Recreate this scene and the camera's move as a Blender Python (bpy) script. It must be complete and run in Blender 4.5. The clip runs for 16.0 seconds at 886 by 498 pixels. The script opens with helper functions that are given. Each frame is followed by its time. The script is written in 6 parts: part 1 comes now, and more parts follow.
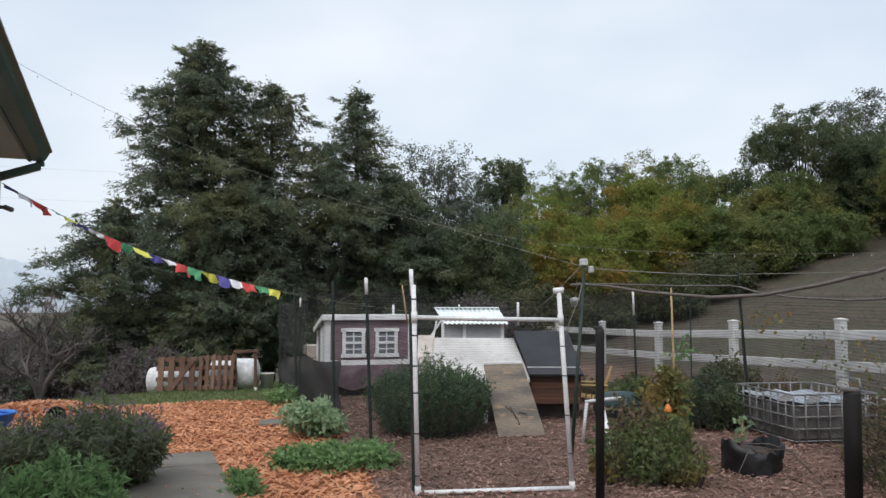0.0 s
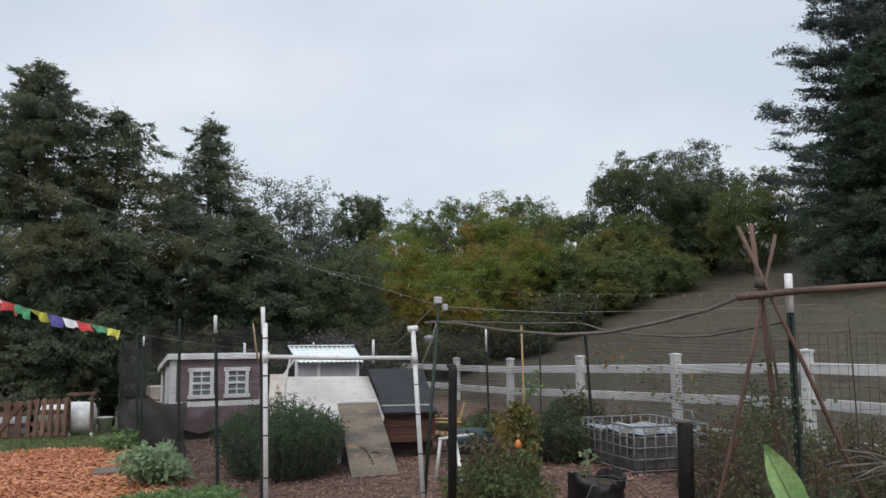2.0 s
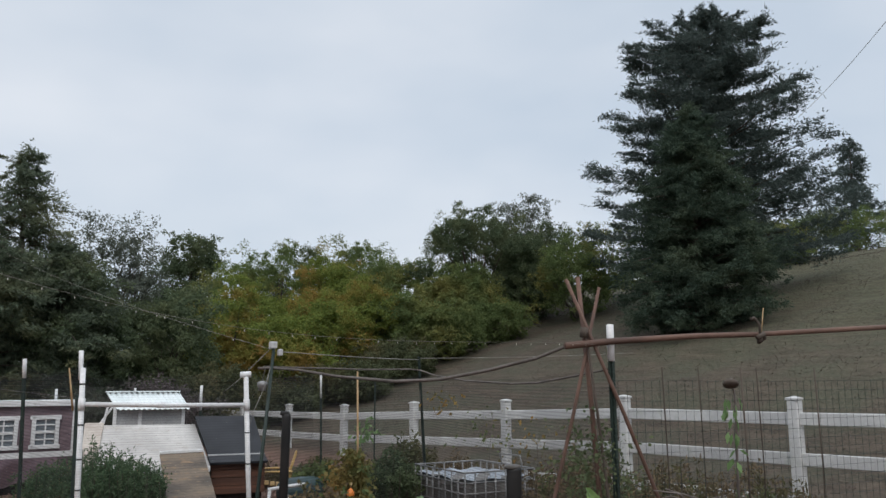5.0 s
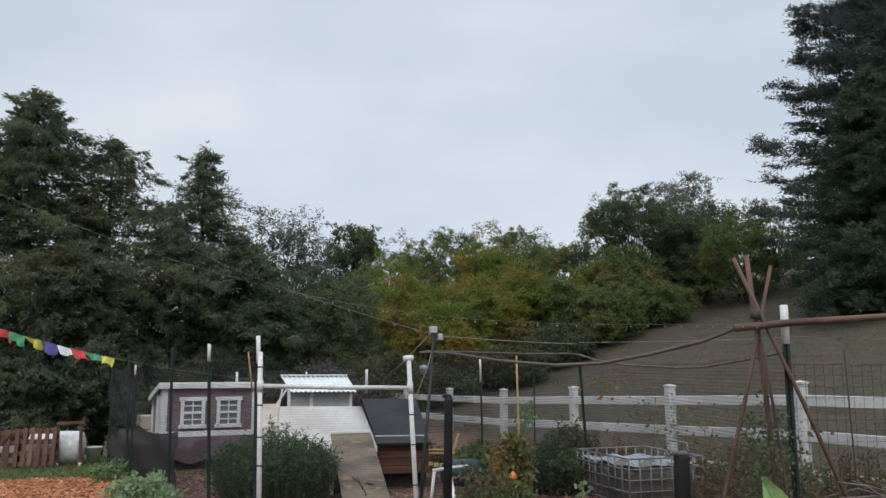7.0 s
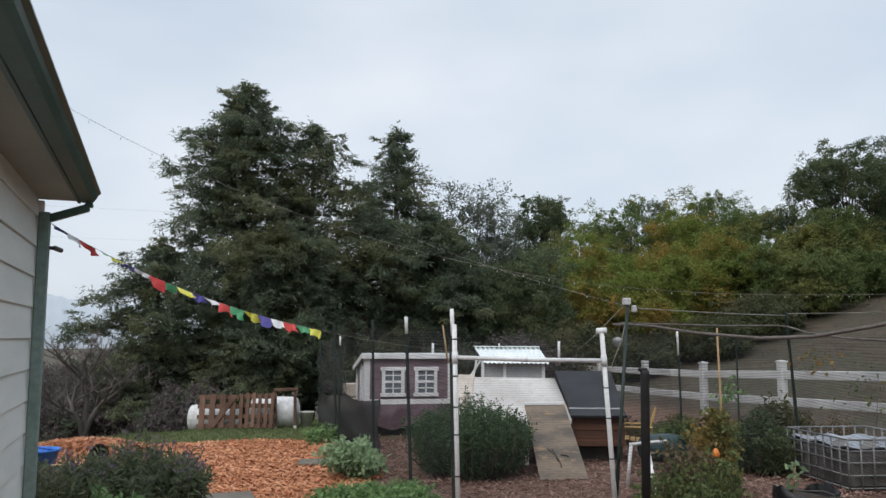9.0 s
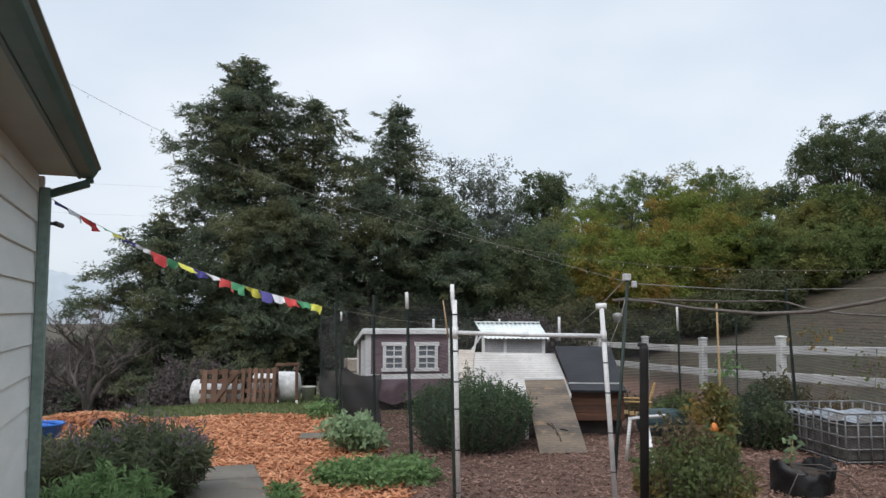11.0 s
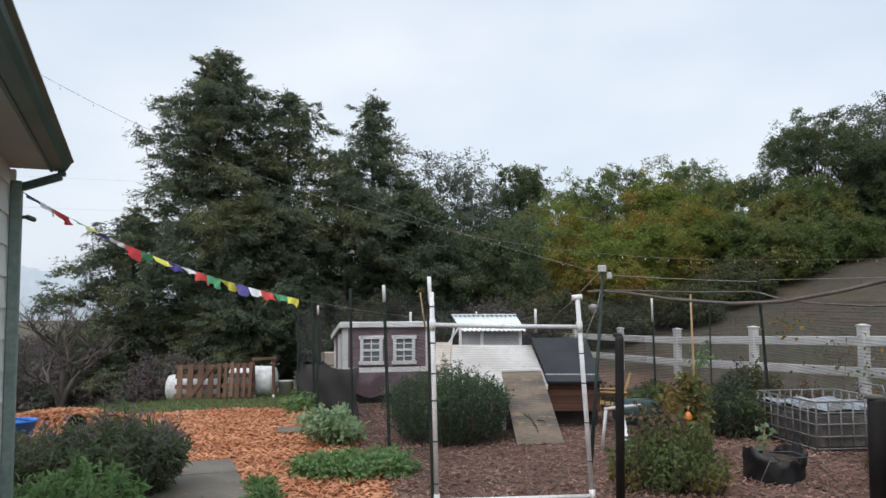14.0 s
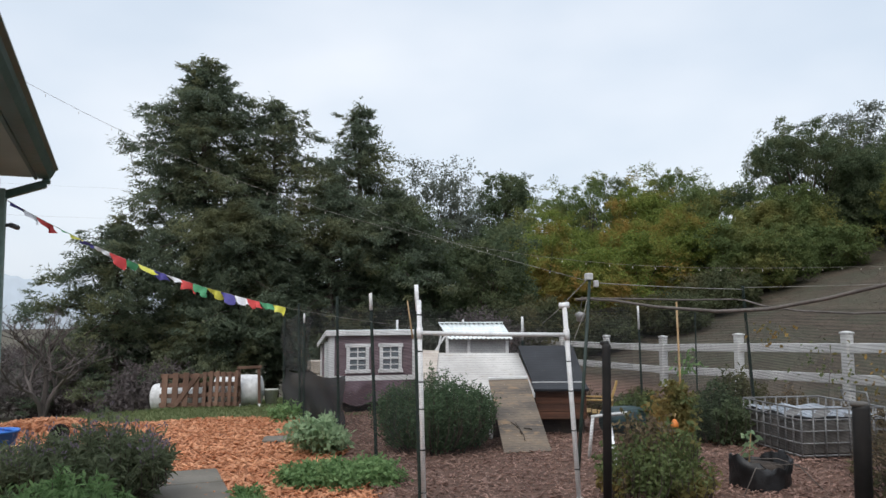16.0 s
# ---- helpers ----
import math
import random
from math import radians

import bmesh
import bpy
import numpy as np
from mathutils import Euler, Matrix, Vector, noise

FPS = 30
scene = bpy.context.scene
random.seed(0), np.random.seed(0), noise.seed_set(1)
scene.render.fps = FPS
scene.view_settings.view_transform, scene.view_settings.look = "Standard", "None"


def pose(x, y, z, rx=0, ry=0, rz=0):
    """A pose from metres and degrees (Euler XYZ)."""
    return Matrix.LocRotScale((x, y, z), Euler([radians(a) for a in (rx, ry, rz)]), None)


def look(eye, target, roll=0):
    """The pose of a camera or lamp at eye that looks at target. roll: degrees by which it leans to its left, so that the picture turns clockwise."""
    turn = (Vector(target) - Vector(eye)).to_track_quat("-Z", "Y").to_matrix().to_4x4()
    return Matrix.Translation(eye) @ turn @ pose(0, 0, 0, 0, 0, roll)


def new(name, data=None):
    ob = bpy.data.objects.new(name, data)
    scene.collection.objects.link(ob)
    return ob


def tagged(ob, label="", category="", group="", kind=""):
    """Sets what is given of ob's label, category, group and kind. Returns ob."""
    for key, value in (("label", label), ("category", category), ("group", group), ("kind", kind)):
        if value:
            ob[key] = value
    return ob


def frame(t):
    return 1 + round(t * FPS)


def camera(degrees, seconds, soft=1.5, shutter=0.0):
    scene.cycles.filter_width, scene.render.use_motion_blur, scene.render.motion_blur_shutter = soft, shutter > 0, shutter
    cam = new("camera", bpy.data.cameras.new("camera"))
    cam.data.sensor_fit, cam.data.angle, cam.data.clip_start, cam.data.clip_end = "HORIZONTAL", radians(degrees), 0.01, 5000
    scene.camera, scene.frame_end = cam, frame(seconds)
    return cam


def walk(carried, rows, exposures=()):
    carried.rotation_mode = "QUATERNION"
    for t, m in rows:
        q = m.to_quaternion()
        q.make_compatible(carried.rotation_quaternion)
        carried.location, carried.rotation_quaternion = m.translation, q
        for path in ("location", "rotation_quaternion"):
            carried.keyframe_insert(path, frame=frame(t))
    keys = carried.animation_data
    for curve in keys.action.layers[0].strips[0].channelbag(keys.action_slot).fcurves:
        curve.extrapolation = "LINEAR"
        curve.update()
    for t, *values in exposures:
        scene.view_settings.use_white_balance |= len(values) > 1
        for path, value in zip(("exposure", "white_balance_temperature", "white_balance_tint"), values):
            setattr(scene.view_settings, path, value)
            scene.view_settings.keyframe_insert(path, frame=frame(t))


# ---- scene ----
cam = camera(58.16, 16.0)
PATH = [  # seconds, x, y, z, rx, ry, rz
    (0, 0.000, -0.000, 1.600, 93.60, -0.00, -0.00),
    (0.5, 0.001, -0.001, 1.604, 93.67, -0.07, 0.05),
    (1, 0.025, -0.013, 1.611, 93.95, -0.14, -0.19),
    (1.5, 0.018, 0.013, 1.612, 95.12, 0.29, -5.29),
    (2, 0.020, 0.004, 1.616, 96.18, 0.26, -10.24),
    (2.5, 0.004, 0.008, 1.620, 97.24, 0.23, -14.39),
    (3, 0.028, -0.039, 1.638, 97.80, -0.07, -19.37),
    (3.2, 0.040, -0.050, 1.638, 98.01, 0.01, -21.06),
    (3.7, 0.020, -0.040, 1.634, 98.35, 0.03, -22.70),
    (4.5, 0.000, -0.025, 1.628, 98.95, 0.07, -22.50),
    (5.3, -0.018, -0.013, 1.622, 99.47, 0.10, -21.54),
    (5.5, -0.033, -0.011, 1.622, 99.40, 0.10, -21.10),
    (6, -0.006, -0.025, 1.619, 99.23, 0.00, -18.69),
    (6.5, -0.003, -0.006, 1.617, 98.81, -0.08, -14.90),
    (7, -0.017, -0.001, 1.611, 98.33, -0.03, -10.84),
    (7.5, -0.016, 0.008, 1.613, 97.79, 0.09, -7.01),
    (8, -0.019, 0.006, 1.614, 97.27, 0.01, -2.98),
    (8.5, -0.015, 0.021, 1.620, 96.79, -0.06, 0.83),
    (9, -0.018, 0.029, 1.621, 96.27, -0.19, 2.77),
    (11.5, -0.012, 0.014, 1.615, 94.30, -0.21, 2.84),
    (12, -0.015, 0.006, 1.612, 94.15, -0.16, 2.52),
    (12.5, -0.001, 0.001, 1.613, 93.98, -0.08, 2.33),
    (13, -0.018, 0.009, 1.612, 93.87, 0.07, 1.85),
    (13.5, -0.017, 0.009, 1.604, 94.00, 0.18, 1.49),
    (14, -0.014, 0.005, 1.606, 94.08, 0.20, 1.18),
    (14.5, -0.031, 0.025, 1.608, 94.09, 0.25, 0.87),
    (15, -0.026, 0.016, 1.607, 94.20, 0.22, 0.70),
    (15.5, -0.019, 0.003, 1.609, 94.48, 0.18, 0.44),
    (16, -0.023, 0.008, 1.609, 94.63, 0.29, 0.19),
]
EXPOSURE = [(0, 0.1), (1.0, 0.08), (1.7, -0.02), (2.5, -0.12), (6.5, -0.15), (8.0, -0.13), (9.0, -0.04), (11.5, 0.08), (16, 0.1)]
walk(cam, [(r[0], pose(*r[1:])) for r in PATH], EXPOSURE)

# ---- daylight: an overcast sky and a weak wide sun ----
SUN_EL, SUN_AZ = 52.0, 200.0
world = bpy.data.worlds.new("overcast")
scene.world = world
world.use_nodes = True
wn, wl = world.node_tree.nodes, world.node_tree.links
wn.clear()
sky = wn.new("ShaderNodeTexSky")
sky.sky_type, sky.sun_disc = "NISHITA", False
sky.sun_elevation, sky.sun_rotation = radians(SUN_EL), radians(SUN_AZ)
sky.air_density, sky.dust_density = 1.0, 4.0
bg_sky = wn.new("ShaderNodeBackground")
bg_sky.inputs["Strength"].default_value = 0.025
wl.new(sky.outputs[0], bg_sky.inputs["Color"])
wco = wn.new("ShaderNodeTexCoord")
wmap = wn.new("ShaderNodeMapping")
wmap.inputs["Scale"].default_value = (1.0, 1.0, 2.2)
wl.new(wco.outputs["Generated"], wmap.inputs["Vector"])
cl = wn.new("ShaderNodeTexNoise")
cl.inputs["Scale"].default_value, cl.inputs["Detail"].default_value = 2.1, 4.0
cl.inputs["Roughness"].default_value = 0.45
wl.new(wmap.outputs[0], cl.inputs["Vector"])
ramp = wn.new("ShaderNodeValToRGB")
ramp.color_ramp.elements[0].position, ramp.color_ramp.elements[1].position = 0.36, 0.66
ramp.color_ramp.elements[0].color = (0.59, 0.67, 0.765, 1)
ramp.color_ramp.elements[1].color = (0.79, 0.83, 0.885, 1)
wl.new(cl.outputs["Fac"], ramp.inputs[0])
bg_cl = wn.new("ShaderNodeBackground")
wsep = wn.new("ShaderNodeSeparateXYZ")       # an overcast sky is brightest overhead
wl.new(wco.outputs["Generated"], wsep.inputs[0])
zen = wn.new("ShaderNodeMapRange")
zen.interpolation_type = "SMOOTHSTEP"
for i, q in enumerate((0.42, 1.0, 0.98, 1.75)):
    zen.inputs[i + 1].default_value = q
wl.new(wsep.outputs["Z"], zen.inputs[0])
wl.new(zen.outputs[0], bg_cl.inputs["Strength"])
wl.new(ramp.outputs[0], bg_cl.inputs["Color"])
add = wn.new("ShaderNodeAddShader")
wl.new(bg_sky.outputs[0], add.inputs[0])
wl.new(bg_cl.outputs[0], add.inputs[1])
wout = wn.new("ShaderNodeOutputWorld")
wl.new(add.outputs[0], wout.inputs["Surface"])

sun = new("sun", bpy.data.lights.new("sun", "SUN"))
sun.data.energy, sun.data.angle, sun.data.color = 1.3, radians(30), (1.0, 0.97, 0.93)
sun.matrix_world = look((0, 0, 30), (0 - 30 * math.sin(radians(SUN_AZ)) / math.tan(radians(SUN_EL)),
                                     0 - 30 * math.cos(radians(SUN_AZ)) / math.tan(radians(SUN_EL)), 0))


# ---- mesh tools ----
class MB:
    """Collects simple solids into one mesh."""

    def __init__(self):
        self.v, self.f, self.s = [], [], []

    def add(self, vs, fs, smooth=False):
        n = len(self.v)
        self.v += [tuple(p) for p in vs]
        self.f += [tuple(n + i for i in f) for f in fs]
        self.s += [smooth] * len(fs)
        return self

    def box(self, x, y, z, sx, sy, sz, b=0.0, rz=0, rx=0, ry=0):
        """A box about its centre, its edges cut by b."""
        return self.mbox(pose(x, y, z, rx, ry, rz), sx, sy, sz, b)

    def mbox(self, m, sx, sy, sz, b=0.0):
        h = (sx / 2, sy / 2, sz / 2)
        b = min(b, min(h) * 0.6)
        if b <= 0:
            vs = [m @ Vector((h[0] * i, h[1] * j, h[2] * k)) for i in (-1, 1) for j in (-1, 1) for k in (-1, 1)]
            return self.add(vs, [(0, 1, 3, 2), (4, 6, 7, 5), (0, 4, 5, 1), (2, 3, 7, 6), (0, 2, 6, 4), (1, 5, 7, 3)])
        vs, ix = [], {}
        sg = [(i, j, k) for i in (-1, 1) for j in (-1, 1) for k in (-1, 1)]
        for c in sg:
            for a in range(3):
                ix[c, a] = len(vs)
                vs.append(Vector([c[q] * (h[q] - (b if q != a else 0)) for q in range(3)]))
        fs = []

        def face(ids):
            p = [vs[i] for i in ids]
            n = (p[1] - p[0]).cross(p[2] - p[0])
            fs.append(tuple(ids) if n.dot(sum(p, Vector())) > 0 else tuple(reversed(ids)))
        for a in range(3):
            o, q = [t for t in range(3) if t != a]
            for s in (-1, 1):
                ring = []
                for u, w in ((-1, -1), (1, -1), (1, 1), (-1, 1)):
                    c = [0, 0, 0]
                    c[a], c[o], c[q] = s, u, w
                    ring.append(ix[tuple(c), a])
                face(ring)
            for u in (-1, 1):
                for w in (-1, 1):
                    c0, c1 = [0, 0, 0], [0, 0, 0]
                    c0[a], c0[o], c0[q] = -1, u, w
                    c1[a], c1[o], c1[q] = 1, u, w
                    c0, c1 = tuple(c0), tuple(c1)
                    face([ix[c0, o], ix[c1, o], ix[c1, q], ix[c0, q]])
        for c in sg:
            face([ix[c, 0], ix[c, 1], ix[c, 2]])
        return self.add([m @ p for p in vs], fs)

    def beam(self, p, q, w, h, b=0.0, up=(0, 0, 1)):
        """A bar of width w and height h from p to q."""
        p, q = Vector(p), Vector(q)
        d = (q - p).normalized()
        side = d.cross(Vector(up))
        side = side.normalized() if side.length > 1e-4 else Vector((1, 0, 0))
        u = side.cross(d)
        m = Matrix((side, d, u)).transposed().to_4x4()
        m.translation = (p + q) / 2
        return self.mbox(m, w, (q - p).length, h, b)

    def tube(self, pts, r, n=8, caps=True):
        """A round bar along pts; r is a radius or one for each point."""
        pts = [Vector(p) for p in pts]
        rs = r if isinstance(r, (list, tuple)) else [r] * len(pts)
        vs, ref = [], None
        for i, p in enumerate(pts):
            d = (pts[min(i + 1, len(pts) - 1)] - pts[max(i - 1, 0)]).normalized()
            if ref is None:
                ref = d.orthogonal().normalized()
            a = (ref - d * ref.dot(d)).normalized()
            ref, c = a, d.cross(a)
            for k in range(n):
                t = 2 * math.pi * k / n
                vs.append(p + (a * math.cos(t) + c * math.sin(t)) * rs[i])
        fs = [(i * n + k, i * n + (k + 1) % n, (i + 1) * n + (k + 1) % n, (i + 1) * n + k) for i in range(len(pts) - 1) for k in range(n)]
        if caps:
            fs += [tuple(reversed(range(n))), tuple((len(pts) - 1) * n + k for k in range(n))]
        return self.add(vs, fs, True)

    def lathe(self, m, prof, n=20):
        """A solid of revolution about m's z axis from (radius, height) pairs."""
        vs = [m @ Vector((r * math.cos(2 * math.pi * k / n), r * math.sin(2 * math.pi * k / n), z)) for r, z in prof for k in range(n)]
        fs = [(i * n + k, i * n + (k + 1) % n, (i + 1) * n + (k + 1) % n, (i + 1) * n + k) for i in range(len(prof) - 1) for k in range(n)]
        fs += [tuple(reversed(range(n))), tuple((len(prof) - 1) * n + k for k in range(n))]
        return self.add(vs, fs, True)

    def mesh(self, name):
        me = bpy.data.meshes.new(name)
        me.from_pydata(self.v, [], self.f)
        me.polygons.foreach_set("use_smooth", self.s)
        me.update()
        return me


def np_mesh(name, v, f):
    """A mesh from arrays; all faces have the same number of corners."""
    me = bpy.data.meshes.new(name)
    n, k = f.shape
    me.vertices.add(len(v))
    me.vertices.foreach_set("co", np.ascontiguousarray(v, dtype=np.float32).ravel())
    me.loops.add(n * k)
    me.loops.foreach_set("vertex_index", f.astype(np.int32).ravel())
    me.polygons.add(n)
    me.polygons.foreach_set("loop_start", np.arange(0, n * k, k, dtype=np.int32))
    me.update(calc_edges=True)
    return me


def thing(name, label, category, group="", kind="", at=(0, 0, 0)):
    """An empty at the base of a thing made of parts."""
    ob = new(name)
    ob.empty_display_size = 0.1
    ob.location = at
    return tagged(ob, label, category, group, kind)


def part(name, mb, material, parent, label=""):
    """One mesh under a thing or a part, in world places."""
    me = mb.mesh(name) if isinstance(mb, MB) else mb
    if not me.materials:
        me.materials.append(material)
    ob = new(name, me)
    if parent is not None:
        ob.parent = parent
        top, off = parent, Vector()
        while top is not None:
            off += top.location
            top = top.parent
        ob.location = -off
    return tagged(ob, label)


def solo(name, mb, material, label, category, group="", kind=""):
    """A thing that is one mesh."""
    return tagged(part(name, mb, material, None), label, category, group, kind)


# ---- materials ----
def nodes_of(name):
    m = bpy.data.materials.new(name)
    m.use_nodes = True
    n, l = m.node_tree.nodes, m.node_tree.links
    n.clear()
    out = n.new("ShaderNodeOutputMaterial")
    return m, n, l, out


def col(c):
    return (c[0], c[1], c[2], 1.0)


def noise_at(n, l, vec, scale, detail=4.0, rough=0.55):
    t = n.new("ShaderNodeTexNoise")
    t.inputs["Scale"].default_value, t.inputs["Detail"].default_value, t.inputs["Roughness"].default_value = scale, detail, rough
    l.new(vec, t.inputs["Vector"])
    return t.outputs["Fac"]


def mixc(n, l, fac, a, b, mode="MIX"):
    t = n.new("ShaderNodeMix")
    t.data_type, t.blend_type = "RGBA", mode
    for sock, v in ((t.inputs[0], fac), (t.inputs[6], a), (t.inputs[7], b)):
        if isinstance(v, bpy.types.NodeSocket):
            l.new(v, sock)
        else:
            sock.default_value = v if isinstance(v, (int, float)) else col(v)
    return t.outputs[2]


def remap(n, l, v, a, b, c=0.0, d=1.0):
    t = n.new("ShaderNodeMapRange")
    for i, q in enumerate((a, b, c, d)):
        t.inputs[i + 1].default_value = q
    l.new(v, t.inputs[0])
    return t.outputs[0]


def surf(name, c1, c2, scale=3.0, fine=60.0, rough=0.7, bump=0.2, metal=0.0, stretch=(1, 1, 1), island=0.0, fine_dark=0.75, spec=0.4, trans=0.0, spots=None):
    """A surface that varies between two colours in patches and in fine grain, with relief."""
    m, n, l, out = nodes_of(name)
    geo = n.new("ShaderNodeNewGeometry")
    mp = n.new("ShaderNodeMapping")
    mp.inputs["Scale"].default_value = stretch
    l.new(geo.outputs["Position"], mp.inputs["Vector"])
    big = noise_at(n, l, mp.outputs[0], scale)
    sm = noise_at(n, l, mp.outputs[0], fine, 3.0)
    c = mixc(n, l, remap(n, l, big, 0.38, 0.62), c1, c2)
    c = mixc(n, l, remap(n, l, sm, 0.35, 0.65, 0.9, 0.0), c, (fine_dark, fine_dark, fine_dark), "MULTIPLY") if fine_dark < 1 else c
    if spots:
        sp = noise_at(n, l, mp.outputs[0], scale * 2.7, 6.0, 0.7)
        c = mixc(n, l, remap(n, l, sp, 0.55, 0.66, 0.0, 0.85), c, spots)
    if island:
        info = n.new("ShaderNodeObjectInfo")
        both = n.new("ShaderNodeMath")
        both.operation = "ADD"
        l.new(geo.outputs["Random Per Island"], both.inputs[0])
        l.new(info.outputs["Random"], both.inputs[1])
        hs = n.new("ShaderNodeHueSaturation")
        l.new(remap(n, l, both.outputs[0], 0, 2, 1 - island, 1 + island), hs.inputs["Value"])
        l.new(c, hs.inputs["Color"])
        c = hs.outputs[0]
    p = n.new("ShaderNodeBsdfPrincipled")
    l.new(c, p.inputs["Base Color"])
    l.new(remap(n, l, sm, 0, 1, max(0.02, rough - 0.12), min(1, rough + 0.12)), p.inputs["Roughness"])
    p.inputs["Metallic"].default_value = metal
    p.inputs["Specular IOR Level"].default_value = spec
    if bump:
        bp = n.new("ShaderNodeBump")
        bp.inputs["Strength"].default_value, bp.inputs["Distance"].default_value = bump, 0.01
        l.new(sm, bp.inputs["Height"])
        l.new(bp.outputs[0], p.inputs["Normal"])
    last = p.outputs[0]
    if trans:
        tr = n.new("ShaderNodeBsdfTransparent")
        ms = n.new("ShaderNodeMixShader")
        ms.inputs[0].default_value = trans
        l.new(last, ms.inputs[1])
        l.new(tr.outputs[0], ms.inputs[2])
        last = ms.outputs[0]
    l.new(last, out.inputs["Surface"])
    return m


def leafy(name, c1, c2, c3=None, patch=0.5, rough=0.6):
    """Foliage: leaf by leaf between two colours, with patches of a third."""
    m, n, l, out = nodes_of(name)
    geo = n.new("ShaderNodeNewGeometry")
    c = mixc(n, l, geo.outputs["Random Per Island"], c1, c2)
    if c3:
        k = noise_at(n, l, geo.outputs["Position"], patch, 2.0)
        c = mixc(n, l, remap(n, l, k, 0.48, 0.66), c, c3)
    p = n.new("ShaderNodeBsdfPrincipled")
    l.new(c, p.inputs["Base Color"])
    p.inputs["Roughness"].default_value = rough + 0.15
    p.inputs["Specular IOR Level"].default_value = 0.18
    t = n.new("ShaderNodeBsdfTranslucent")
    l.new(c, t.inputs["Color"])
    ms = n.new("ShaderNodeMixShader")
    ms.inputs[0].default_value = 0.42
    l.new(p.outputs[0], ms.inputs[1])
    l.new(t.outputs[0], ms.inputs[2])
    l.new(ms.outputs[0], out.inputs["Surface"])
    return m


BARK = surf("bark", (0.06, 0.045, 0.035), (0.10, 0.08, 0.065), 4, 40, 0.9, 0.6, stretch=(1, 1, 0.3))
BARK_PALE = surf("pale bark", (0.085, 0.07, 0.066), (0.15, 0.125, 0.12), 4, 40, 0.9, 0.5, stretch=(1, 1, 0.3))
# lighter and greyer than bare needles, so the colour carries the thin mist
CONIFER = leafy("conifer needles lifted for haze", (0.08, 0.108, 0.078), (0.15, 0.183, 0.12), (0.18, 0.188, 0.10), 0.6)
FIR = leafy("fir needles", (0.042, 0.067, 0.050), (0.082, 0.114, 0.078), (0.098, 0.128, 0.081), 0.7)
# paler and bluer than the near fir: distance haze put into the needle colour
FIR_HAZED = leafy("fir needles paled for haze", (0.060, 0.082, 0.074), (0.100, 0.125, 0.114))
OAK = leafy("oak leaves", (0.062, 0.088, 0.05), (0.115, 0.15, 0.08), (0.13, 0.15, 0.075), 0.6)
GREY_LEAF = leafy("greyish leaves", (0.100, 0.119, 0.095), (0.170, 0.185, 0.151))
YELLOW = leafy("turning leaves", (0.12, 0.165, 0.042), (0.215, 0.255, 0.058), (0.30, 0.20, 0.055), 0.7)
MID_LEAF = leafy("mid green leaves", (0.09, 0.13, 0.05), (0.155, 0.20, 0.072), (0.215, 0.205, 0.066), 0.5)
DARK_LEAF = leafy("dark brush leaves", (0.06, 0.074, 0.04), (0.12, 0.135, 0.068), (0.14, 0.125, 0.062), 0.7)
BRUSH = leafy("dull brush", (0.100, 0.084, 0.084), (0.175, 0.147, 0.146), (0.100, 0.109, 0.084), 0.5)
ROSEMARY = leafy("rosemary leaves", (0.055, 0.094, 0.05), (0.105, 0.155, 0.08))
HERB = leafy("herb leaves", (0.12, 0.205, 0.08), (0.215, 0.33, 0.14))
SAGE = leafy("sage leaves", (0.19, 0.28, 0.155), (0.32, 0.42, 0.245))
LAV_LEAF = leafy("lavender leaves", (0.090, 0.112, 0.065), (0.165, 0.190, 0.112))
VINE = leafy("vine leaves", (0.08, 0.11, 0.045), (0.155, 0.19, 0.075), (0.25, 0.165, 0.055), 1.6)


